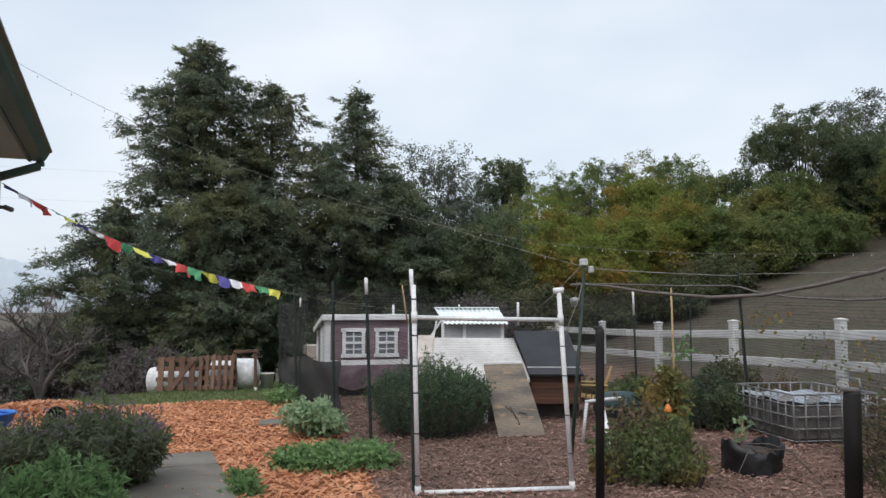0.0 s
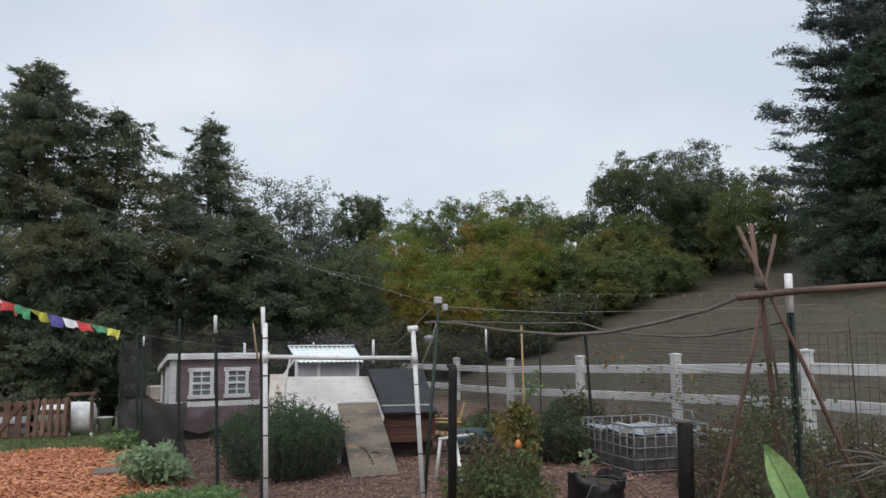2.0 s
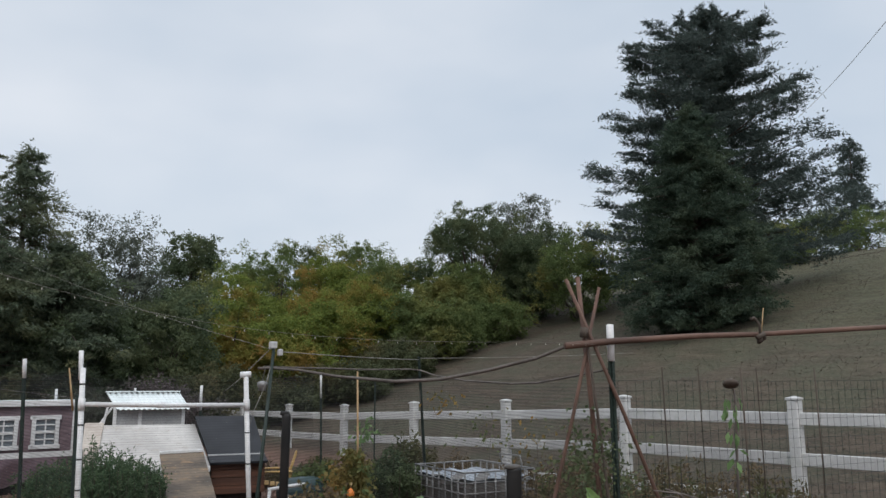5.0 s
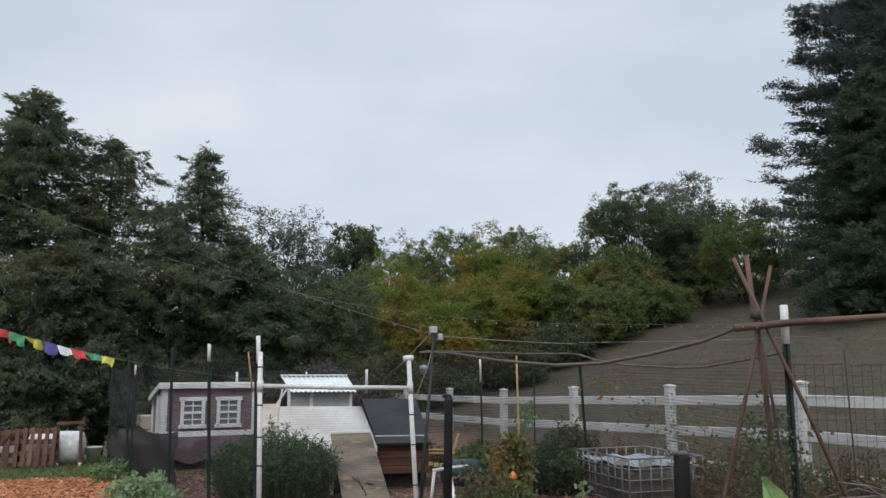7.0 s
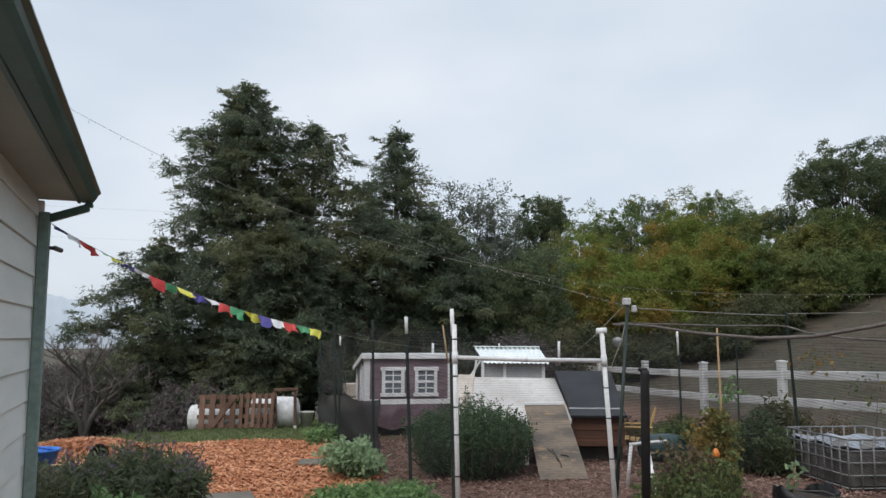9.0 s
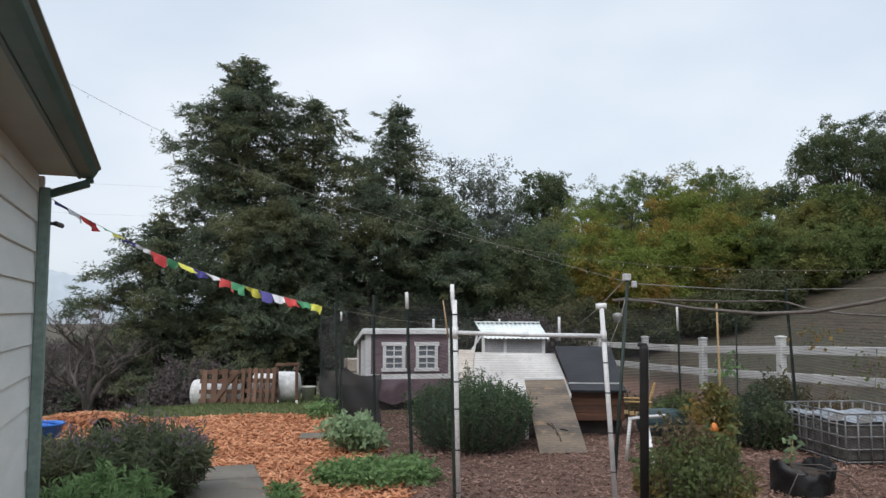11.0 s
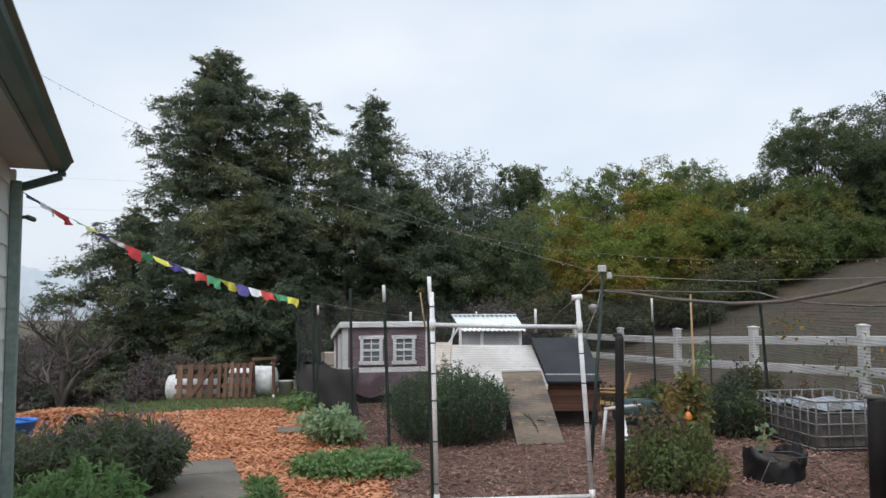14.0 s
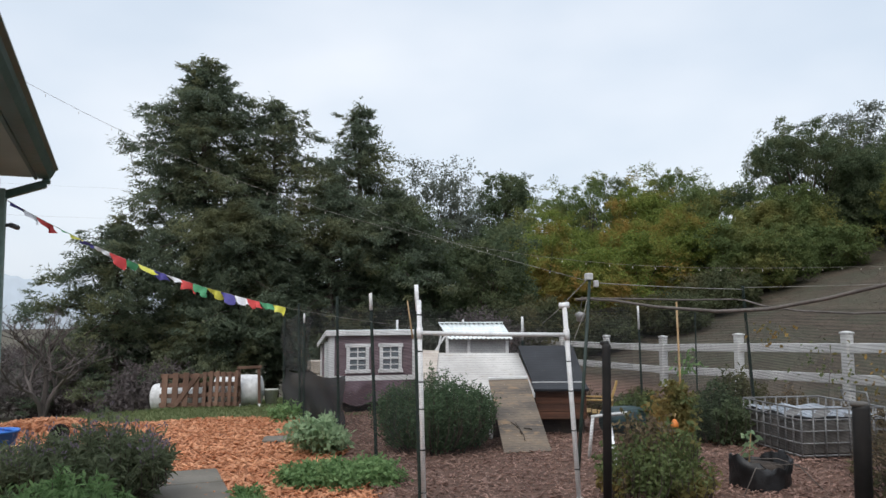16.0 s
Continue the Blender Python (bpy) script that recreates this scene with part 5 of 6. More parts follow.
# ---- wire cage tank ----
def cage_tank():
    t = thing("cage_tank", "cut-down plastic tank in a galvanised wire cage", "water tank", at=(4.3, 9.3, 0))
    A, B = Vector((3.62, 9.9, 0)), Vector((3.80, 8.72, 0))
    u = (B - A).normalized()
    v = Vector((-u.y, u.x, 0))
    L, D, H = 1.19, 1.0, 0.56
    P = lambda s, r, z: A + u * s + v * r + Vector((0, 0, z))
    bo = MB()
    m = Matrix((u, v, Vector((0, 0, 1)))).transposed().to_4x4()
    m.translation = P(L / 2, D / 2, 0.23)
    bo.mbox(m, L - 0.06, D - 0.06, 0.40, 0.05)
    part("tank", bo, TANK_GREY, t, "dirty grey plastic tank body")
    nx, ny = 16, 12
    rng = random.Random(4)
    vs = [P(0.02 + (L - 0.04) * i / nx, 0.02 + (D - 0.04) * j / ny, 0.43 + 0.022 * math.sin(i * 0.9 + j * 1.3) * rng.uniform(0.3, 1) + (0.04 if i in (0, nx) or j in (0, ny) else 0)) for j in range(ny + 1) for i in range(nx + 1)]
    li = MB().add(vs, [(j * (nx + 1) + i, j * (nx + 1) + i + 1, (j + 1) * (nx + 1) + i + 1, (j + 1) * (nx + 1) + i) for j in range(ny) for i in range(nx)], True)
    part("liner", li, LINER, t, "crumpled clear plastic liner")
    for z in (0.06, 0.19, 0.32, 0.44, H):
        part("cage_ring", MB().tube([P(0, 0, z), P(L, 0, z), P(L, D, z), P(0, D, z), P(0, 0, z)], 0.011, 6), GALV, t)
    for i in range(9):
        for r in (0, D):
            part("cage_bar", MB().tube([P(L * i / 8, r, 0.02), P(L * i / 8, r, H)], 0.010, 6), GALV, t)
    for j in range(1, 7):
        for s in (0, L):
            part("cage_bar", MB().tube([P(s, D * j / 7, 0.02), P(s, D * j / 7, H)], 0.010, 6), GALV, t)
    part("bent_bar", MB().tube([P(0.5, D, H), P(0.45, D, H + 0.12), P(0.9, D, H + 0.13), P(0.95, D, H)], 0.010, 6), GALV, t)


cage_tank()


# ---- grow bag with seedling ----
def grow_bag():
    x, y = 2.86, 7.5
    t = thing("grow_bag", "slumped black plastic grow bag with a seedling", "plant pot", at=(x, y, 0))
    n, mb = 26, MB()
    prof = [(0.25, 0.0), (0.265, 0.05), (0.255, 0.12), (0.27, 0.19), (0.262, 0.26), (0.25, 0.255), (0.235, 0.14)]
    vs = []
    for j, (r, z) in enumerate(prof):
        for k in range(n):
            a = 2 * math.pi * k / n
            rr = r * (1 + 0.07 * math.sin(a * 3 + j * 0.7) + 0.06 * math.sin(a * 7 - j * 2) + 0.04 * math.sin(a * 11 + j * 3))
            vs.append((x + rr * math.cos(a), y + rr * math.sin(a), z * (1 + 0.22 * math.sin(a * 2 + 1) + 0.08 * math.sin(a * 9)) if j < 6 else z))
    fs = [(i * n + k, i * n + (k + 1) % n, (i + 1) * n + (k + 1) % n, (i + 1) * n + k) for i in range(len(prof) - 1) for k in range(n)]
    mb.add(vs, fs, True)
    part("bag", mb, BLACK_BAG, t)
    part("soil", MB().lathe(pose(x, y, 0.15), [(0.23, 0.0), (0.2, 0.06), (0.05, 0.08)], 16), SOIL, t)
    for a, b in (((0.1, -0.1, 0.22), (0.42, -0.35, 0.05)), ((-0.05, 0.1, 0.24), (0.35, -0.22, 0.2)), ((0.0, -0.2, 0.2), (-0.3, -0.42, 0.02))):
        part("twig", MB().tube([(x + a[0], y + a[1], a[2]), (x + (a[0] + b[0]) / 2, y + (a[1] + b[1]) / 2, max(a[2], b[2]) + 0.03), (x + b[0], y + b[1], b[2])], 0.005, 5), BRANCH, t)
    st = thing("seedling", "young potted plant with pale green leaves on a thin stem", "plant", at=(x - 0.13, y - 0.1, 0.2))
    q = Vector((x - 0.13, y - 0.1, 0.2))
    part("stem", MB().tube([q, q + Vector((0.01, 0, 0.15)), q + Vector((0.03, 0, 0.33))], [0.008, 0.006, 0.004], 6), BAMBOO, st)
    rng = np.random.default_rng(5)
    p = np.array(q)[None] + np.stack([rng.normal(0.01, 0.03, 18), rng.normal(0, 0.03, 18), rng.uniform(0.10, 0.34, 18)], 1)
    d = rng.normal(0, 1, (18, 3)) * np.array([1, 1, 0.3])
    foliage("leaf_tuft", p, d, 0.09, 0.03, rng, SAGE, st)


grow_bag()


# ---- plastic barrel, small pipe frame and chair by the nest box ----
gb = thing("barrel", "dark teal plastic barrel lying on its side", "barrel", at=(2.3, 10.4, 0))
part("shell", MB().lathe(pose(1.98, 10.35, 0.235, 0, 90, 12), [(0.001, 0), (0.13, 0.0), (0.16, 0.04), (0.175, 0.14), (0.18, 0.28), (0.175, 0.42), (0.16, 0.5), (0.13, 0.54), (0.001, 0.54)], 24), GREEN_DRUM, gb)
for yy in (0.15, 0.4):
    part("cradle", MB().box(1.95 + yy, 10.4, 0.03, 0.06, 0.36, 0.06, 0.005), DARK_BOARDS_SHADE, gb)


def pipe_frame():
    t = thing("garden_hurdle", "low bent frame of white plastic pipe", "frame", at=(1.6, 8.7, 0))
    part("leg", MB().tube([(1.55, 8.95, 0.0), (1.60, 8.95, 0.46)], 0.019, 10), PVC, t)
    part("bar", MB().tube([(1.58, 8.95, 0.46), (1.78, 8.95, 0.485), (1.98, 8.95, 0.50)], 0.019, 10), PVC, t)
    part("leg", MB().tube([(1.64, 7.95, 0.0), (1.70, 8.4, 0.32), (1.76, 8.93, 0.49)], 0.019, 10), PVC, t)


pipe_frame()


def chair():
    x, y = 2.03, 11.0
    t = thing("garden_chair", "yellow slatted wooden garden chair", "chair", at=(x, y, 0))
    M = pose(x, y, 0, rz=-100) @ Matrix.Scale(0.86, 4)
    for i in range(5):
        part("back_slat", MB().mbox(M @ pose((i - 2) * 0.085, 0.24, 0.56, -18), 0.07, 0.018, 0.52 - 0.03 * abs(i - 2), 0.006), YELLOW_WOOD, t)
    for i in range(5):
        part("seat_slat", MB().mbox(M @ pose(0, -0.22 + i * 0.09, 0.34 - 0.012 * i), 0.46, 0.075, 0.018, 0.005), YELLOW_WOOD, t)
    for s in (-1, 1):
        part("arm", MB().mbox(M @ pose(s * 0.27, -0.02, 0.52), 0.09, 0.55, 0.02, 0.006), YELLOW_WOOD, t)
        part("front_leg", MB().mbox(M @ pose(s * 0.24, -0.24, 0.255), 0.05, 0.06, 0.51, 0.005), YELLOW_WOOD, t)
        part("back_leg", MB().mbox(M @ pose(s * 0.24, 0.22, 0.255), 0.05, 0.06, 0.51, 0.005), YELLOW_WOOD, t)


chair()


# ---- bean poles, rods and ropes ----
def stick(name, label, pts, r, material, category="pole"):
    return solo(name, MB().tube(pts, r, 8), material, label, category)


stick("bamboo_cane", "yellow bamboo cane standing in the vines", [(2.46, 8.5, -0.02), (2.445, 8.5, 0.9), (2.43, 8.5, 1.72)], [0.013, 0.012, 0.010], BAMBOO, "cane")
stick("long_pole", "long reddish peeled pole slung level between posts", [(2.96, 4.98, 1.865), (3.36, 4.965, 1.905), (4.15, 5.0, 1.96), (4.75, 5.02, 1.985), (5.69, 5.04, 2.045), (6.4, 5.05, 2.09)], [0.026, 0.024, 0.022, 0.021, 0.022, 0.022], POLE_WOOD)
t = thing("bean_poles", "tied teepee of brown bean poles", "plant support", at=(3.15, 5.0, 0))
for a, b, r in (((2.99, 5.0, 2.35), (4.02, 4.9, 0.0), 0.015), ((3.12, 5.05, 2.38), (3.31, 5.03, 0.0), 0.019), ((3.26, 4.98, 2.3), (2.70, 5.12, 0.0), 0.014)):
    a, b = Vector(a), Vector(b)
    part("pole", MB().tube([a, a.lerp(b, 0.4) + Vector((0.008, 0, 0)), a.lerp(b, 0.75) - Vector((0.008, 0, 0)), b], [r * 0.9, r, r, r], 7), POLE_WOOD, t)
part("lashing", MB().tube([(3.12, 4.99, 1.93), (3.13, 4.99, 2.0)], 0.03, 8), BARK, t)
part("dark_stem", MB().tube([(3.15, 4.98, 1.87), (3.21, 4.97, 1.35), (3.26, 4.96, 0.84), (3.32, 4.95, 0.0)], [0.008, 0.011, 0.012, 0.013], 6), BARK, t, "dark dry vine stem")
stick("sagging_branch", "long grey branch sagging between the pole and the rod", [(1.39, 8.31, 1.755), (1.63, 7.8, 1.725), (1.89, 7.28, 1.66), (2.22, 6.59, 1.615), (2.45, 6.12, 1.63), (2.67, 5.66, 1.70), (2.87, 5.24, 1.785), (3.0, 4.98, 1.875)], [0.011, 0.012, 0.013, 0.014, 0.014, 0.014, 0.013, 0.012], BRANCH, "branch")
stick("sagging_branch", "thin grey branch strung from post to post", [(1.36, 8.16, 1.76), (2.2, 8.8, 1.755), (2.7, 9.18, 1.75), (3.5, 9.78, 1.765), (3.66, 9.85, 1.755), (3.62, 9.2, 1.68), (3.56, 8.17, 1.62), (3.49, 6.89, 1.59), (3.45, 6.3, 1.60), (3.41, 5.61, 1.655), (3.38, 5.0, 1.71)], [0.009, 0.010, 0.010, 0.010, 0.010, 0.010, 0.010, 0.010, 0.010, 0.009, 0.007], BRANCH, "branch")


def wire(name, label, a, b, sag, r, material, power=2.0, bulbs=0, n=28):
    a, b = Vector(a), Vector(b)
    t = thing(name, label, "wire", at=(a.x, a.y, 0))
    pts = [a.lerp(b, i / n) - Vector((0, 0, sag * (1 - abs(2 * i / n - 1) ** power))) for i in range(n + 1)]
    part("cable", MB().tube(pts, r, 5), material, t)
    for i in range(bulbs):
        p = pts[int((i + 0.5) / bulbs * n)]
        part("bulb", MB().lathe(pose(p.x, p.y, p.z - 0.028), [(0.002, 0), (0.005, 0.005), (0.005, 0.013), (0.002, 0.018)], 6), BULB, t)
    return t


def light_string():
    """The string of small bulbs from the eave over the yard to the rod."""
    t = thing("light_string", "thin string of tiny garden lights across the yard", "string lights", at=(-1.92, 3.42, 0))
    n, pts = 40, []
    for i in range(n + 1):
        s = i / n
        pts.append(Vector((-1.92 + 5.28 * s, 3.42 + 1.58 * s, 2.665 - 2.986 * s + 3.124 * s ** 2 - 0.252 * s ** 3 - 0.678 * s ** 4)))
    part("cable", MB().tube(pts, 0.0009, 5), STRING, t)
    for i in range(1, n):
        p = pts[i]
        part("bulb", MB().lathe(pose(p.x, p.y, p.z - 0.018), [(0.001, 0), (0.002, 0.003), (0.002, 0.008), (0.001, 0.011)], 6), BULB, t)


light_string()
wire("light_string", "thin string of tiny garden lights from tree to pole", (-2.6, 21, 4.6), (1.46, 8.2, 1.93), 0.12, 0.0024, STRING, bulbs=10)
wire("fence_wire", "pale wire from the leaning pole to a post", (1.50, 8.18, 1.915), (3.66, 9.9, 1.89), 0.01, 0.005, STRING)
wire("fence_wire", "thin wire strung over the garden", (3.66, 9.9, 1.91), (8.5, 12.0, 2.1), 0.02, 0.004, STRING)
for k, (z0, z1) in enumerate([(7.1, 7.0), (5.5, 5.4)]):
    wire("power_line", "far power line in the mist", (-40, 36, z0 + 2), (-6, 44, z1 + 1.2), 0.3, 0.003, STRING)
wire("power_line", "pale cable rising past the fir", (19.28, 18.0, 9.73), (12.29, 9.0, 8.14), 0.1, 0.006, STRING)


def flag_string():
    """Small flags along the first part of a cord from the house corner to the gate's steel post."""
    t = thing("prayer_flags", "string of small prayer flags in five colours", "flags", at=(-2.91, 5.12, 0))
    P = lambda s: Vector((-2.91 + 2.64 * s, 5.12 + 1.62 * s, 2.385 - 1.868 * s + 1.421 * s * s - 0.444 * s ** 3))
    part("cord", MB().tube([P(i / 60) for i in range(61)], 0.0013, 5), STRING, t)
    rng = random.Random(12)
    names = ("blue", "white", "red", "green", "yellow")
    count, a0, a1 = 20, 0.012, 0.628
    for k in range(count):
        q = k / count
        s0 = a0 + (a1 - a0) * (0.92 * q + 0.08 * q * q)
        s1 = s0 + (a1 - a0) / count * rng.uniform(0.93, 1.04)
        furl = 0.45 if k < 7 and k not in (1, 2) else 1.0       # the first ones have rolled up round the cord
        drop = rng.uniform(0.045, 0.078) * (0.4 if furl < 1 else 1.0)
        wind, lean = rng.uniform(-0.5, 0.5), rng.uniform(0.0, 0.05)
        vs = []
        for j in range(7):
            for i in range(9):
                u, v = i / 8, j / 6
                p = P(s0 + (s1 - s0) * (u * (1.12 - 0.25 * v * (1 if k % 3 else 0.3)) + 0.1 * v))
                fold = 0.016 * math.sin(7 * u + 3 * v + 1.7 * k) * (0.3 + v)
                vs.append(p + Vector((lean * v + 0.3 * fold, wind * v * drop + fold, -drop * v * (1 - 0.18 * math.sin(5 * u + k)))))
        mb = MB().add(vs, [(j * 9 + i, j * 9 + i + 1, (j + 1) * 9 + i + 1, (j + 1) * 9 + i) for j in range(6) for i in range(8)], True)
        part("flag", mb, FLAGS[k % 5], t, names[k % 5] + " cloth flag")


flag_string()


# ---- wire mesh panel by the rod ----
def mesh_fence():
    t = thing("wire_mesh_fence", "rusty welded wire mesh hung below the long pole", "fence", at=(4.9, 5.05, 0))
    z0, z1, x0, x1 = 0.25, 1.62, 3.45, 6.4
    n = int((x1 - x0) / 0.075)
    for i in range(n + 1):
        x = x0 + (x1 - x0) * i / n
        part("upright_wire", MB().tube([(x, 5.06, z0), (x + 0.004 * math.sin(i), 5.06, z1)], 0.0016, 3, False), T_GREEN, t)
    m = int((z1 - z0) / 0.075)
    for j in range(m + 1):
        z = z0 + (z1 - z0) * j / m
        part("cross_wire", MB().tube([(x0, 5.062, z), ((x0 + x1) / 2, 5.062, z - 0.008), (x1, 5.062, z)], 0.0016, 3, False), T_GREEN, t)
    for x, r in ((3.86, 0.006), (4.62, 0.008), (4.78, 0.006), (4.2, 0.005), (5.4, 0.007)):
        part("stake", MB().tube([(x, 5.08, -0.02), (x + 0.02, 5.07, 0.9), (x - 0.01, 5.06, 1.72)], r, 6), BARK, t)


mesh_fence()
kn = thing("pipe_joint", "dark knotted tie on the long pole", "tie", at=(4.78, 5.0, 1.9))
part("knot", MB().tube([(4.73, 4.985, 1.955), (4.79, 4.975, 1.985), (4.82, 5.0, 1.96), (4.78, 5.02, 1.93), (4.76, 4.98, 1.95)], 0.022, 7), BARK, kn)
part("bent_stem", MB().tube([(4.78, 5.0, 1.97), (4.77, 4.99, 2.06), (4.71, 4.98, 2.115), (4.68, 4.98, 2.10)], [0.011, 0.010, 0.012, 0.018], 7), BARK, kn)
part("straw", MB().tube([(4.79, 5.0, 1.98), (4.83, 5.0, 2.2)], 0.005, 5), BAMBOO, kn)


# ---- plants in the yard ----
def spiky(name, label, x, y, H, R, seed, material, n=2600, leaf=0.05, width=0.006, category="bush", stems=90, tip=None, dz=0.0, spread=0.9, base=0.2, cone=0.42):
    """A bush of upright stems set with narrow leaves."""
    rng = np.random.default_rng(seed)
    g = h1(x, y) + dz
    t = thing(name, label, category, at=(x, y, g))
    wood, P, D, T = MB(), [], [], []
    per = n // stems
    for i in range(stems):
        a, r = rng.uniform(0, 2 * math.pi), R * math.sqrt(rng.random())
        k = r / R
        ln = H * (1.0 - cone * k) * rng.uniform(0.72, 1.04)
        o = np.array([math.cos(a), math.sin(a), 0])
        b = np.array([x, y, g]) + o * r * base
        q = np.array([x, y, g + ln]) + o * r * spread + rng.normal(0, 0.03, 3)
        m = (b + q) / 2 + o * r * 0.22
        s = rng.uniform(0.12, 1, per)[:, None]
        c = (1 - s) ** 2 * b + 2 * s * (1 - s) * m + s ** 2 * q
        d = (q - m) * 0.9 / ln + rng.normal(0, 0.55, (per, 3))
        P.append(c + rng.normal(0, 0.018, (per, 3))), D.append(d), T.append(q)
        if i % 2 == 0:
            wood.tube([b, m, q], [0.008, 0.005, 0.002], 4, False)
    part("woody_stem", wood, BARK, t)
    P, D = np.concatenate(P), np.concatenate(D)
    k = len(P)
    foliage("foliage", P, D, leaf * rng.uniform(0.6, 1.3, k), width * rng.uniform(0.8, 1.3, k), rng, material, t)
    if tip:
        T = np.array(T)
        T = np.repeat(T[::2], 5, 0) + rng.normal(0, 0.02, (len(T[::2]) * 5, 3)) + np.array([0, 0, 0.07])
        tagged(foliage("flower_spray", T, rng.normal(0, 0.4, T.shape) + np.array([0, 0, 1]), 0.045, 0.008, rng, tip, t), kind="stuff")
    return t


spiky("rosemary_bush", "dense dark green rosemary bush in the mulch", -0.15, 9.7, 0.98, 0.76, 201, ROSEMARY, n=30000, leaf=0.055, width=0.007, stems=300, base=0.65, cone=0.34, spread=0.95)
broadleaf("sage_plant", "pale green leafy sage clump beside wood chips", -1.52, 9.45, 0.40, 0.37, 202, SAGE, z0=0.02, clumps=52, per=34, leaf=0.095, width=0.02, clump=0.13, category="plant", trunk=False, wood_on=False)
broadleaf("herb_patch", "bright green low herb patch spreading on chips", -0.88, 7.85, 0.12, 0.50, 203, HERB, z0=0.0, clumps=90, per=45, leaf=0.06, width=0.016, clump=0.15, category="plant", trunk=False, wood_on=False)
broadleaf("herb_patch", "bright green low herb patch spreading on chips", -1.28, 7.75, 0.10, 0.36, 204, HERB, z0=0.0, clumps=60, per=45, leaf=0.06, width=0.016, clump=0.15, category="plant", trunk=False, wood_on=False)
broadleaf("weed_tuft", "small green weed tuft by the paving", -1.74, 7.0, 0.07, 0.10, 205, HERB, z0=0.0, clumps=20, per=26, leaf=0.07, width=0.014, clump=0.08, category="plant", trunk=False, wood_on=False)
broadleaf("weed_tuft", "small green weed tuft by the paving", -1.62, 6.62, 0.09, 0.14, 206, HERB, z0=0.0, clumps=20, per=26, leaf=0.07, width=0.014, clump=0.08, category="plant", trunk=False, wood_on=False)
broadleaf("weed_tuft", "small green weed tuft at the netting's foot", -2.45, 12.3, 0.22, 0.25, 207, HERB, z0=0.0, clumps=20, per=26, leaf=0.08, width=0.016, clump=0.12, category="plant", trunk=False, wood_on=False)
spiky("lavender_bush", "spreading lavender bush with faded flower heads", -3.0, 6.9, 0.76, 0.72, 210, LAV_LEAF, n=17000, leaf=0.095, width=0.009, stems=240, base=0.45, tip=PURPLE)
spiky("lavender_bush", "spreading lavender bush with faded flower heads", -3.85, 6.9, 0.56, 0.6, 211, LAV_LEAF, n=10000, leaf=0.09, width=0.008, stems=160, tip=PURPLE, base=0.45)
spiky("leafy_herb", "light green upright herb in front of lavender", -2.75, 5.75, 0.52, 0.5, 212, HERB, n=6000, leaf=0.085, width=0.011, stems=130, base=0.5)
spiky("leafy_herb", "light green upright herb in front of lavender", -3.3, 5.5, 0.40, 0.4, 213, LAV_LEAF, n=4000, leaf=0.085, width=0.010, stems=90, base=0.5)
for k, (x, y, H, R, mt, n) in enumerate([(1.62, 7.05, 0.46, 0.26, VINE, 1000), (1.95, 7.3, 0.60, 0.24, VINE, 1050), (1.8, 7.5, 0.72, 0.22, DRY, 700), (2.02, 7.0, 0.34, 0.22, VINE, 650)]):
    spiky("squash_vine", "tangled yellowing squash vine heaped on stakes" if mt is VINE else "dry brown squash stems sticking up", x, y, H, R, 216 + k, mt, n=int(n * 1.7), leaf=0.055, width=0.014, stems=60, category="plant", base=1.0, cone=0.1, spread=1.3)
broadleaf("squash_vine", "yellowing climbing vine on a cane", 2.36, 8.4, 0.98, 0.2, 221, VINE, z0=0.02, clumps=60, per=40, leaf=0.05, width=0.018, clump=0.13, category="plant", trunk=False, hollow=0.2)
spiky("garden_shrub", "dark green upright shrub by the fence", 3.3, 9.9, 0.80, 0.46, 222, OAK, n=6000, leaf=0.075, width=0.011, stems=110, base=0.5)
spiky("garden_shrub", "grey green upright shrub by the fence", 3.8, 10.6, 0.95, 0.42, 223, DARK_LEAF, n=4500, leaf=0.08, width=0.012, stems=90, base=0.5)
broadleaf("garden_shrub", "low green leaves below the fence", 2.55, 10.6, 0.5, 0.4, 224, VINE, z0=0.0, clumps=35, per=36, leaf=0.08, width=0.03, clump=0.15, category="plant", trunk=False, wood_on=False)
for k, (x, y, H, R) in enumerate([(4.6, 7.7, 0.85, 0.55), (3.9, 6.9, 0.8, 0.5), (4.9, 6.6, 0.9, 0.6), (4.3, 6.0, 0.7, 0.45), (3.55, 5.9, 0.55, 0.4), (5.6, 7.2, 0.9, 0.6), (5.3, 8.6, 0.9, 0.6), (5.7, 5.9, 0.8, 0.6)]):
    spiky("dry_weeds", "withered brown garden weeds", x, y, H, R, 230 + k, DRY, n=1700, leaf=0.08, width=0.010, stems=55, category="weeds", base=0.6)
for k, (x, y, H, R, mt) in enumerate([(3.1, 12.9, 0.45, 0.4, DRY), (4.0, 12.0, 0.5, 0.4, DRY), (4.7, 11.1, 0.55, 0.45, DRY), (2.7, 12.2, 0.4, 0.4, LAV_LEAF), (5.2, 10.2, 0.5, 0.4, DRY), (5.9, 9.4, 0.5, 0.4, DRY), (2.2, 12.6, 0.4, 0.4, DRY),
                                      (3.9, 5.35, 0.55, 0.4, LAV_LEAF), (4.6, 5.5, 0.6, 0.4, DRY), (5.2, 5.6, 0.65, 0.45, LAV_LEAF), (5.0, 7.4, 0.8, 0.5, LAV_LEAF), (6.2, 6.8, 0.8, 0.5, DRY)]):
    spiky("dry_weeds", "tangled dull weeds at the fence's foot", x, y, H, R, 260 + k, mt, n=1900, leaf=0.07, width=0.010, stems=60, category="weeds", base=0.7)
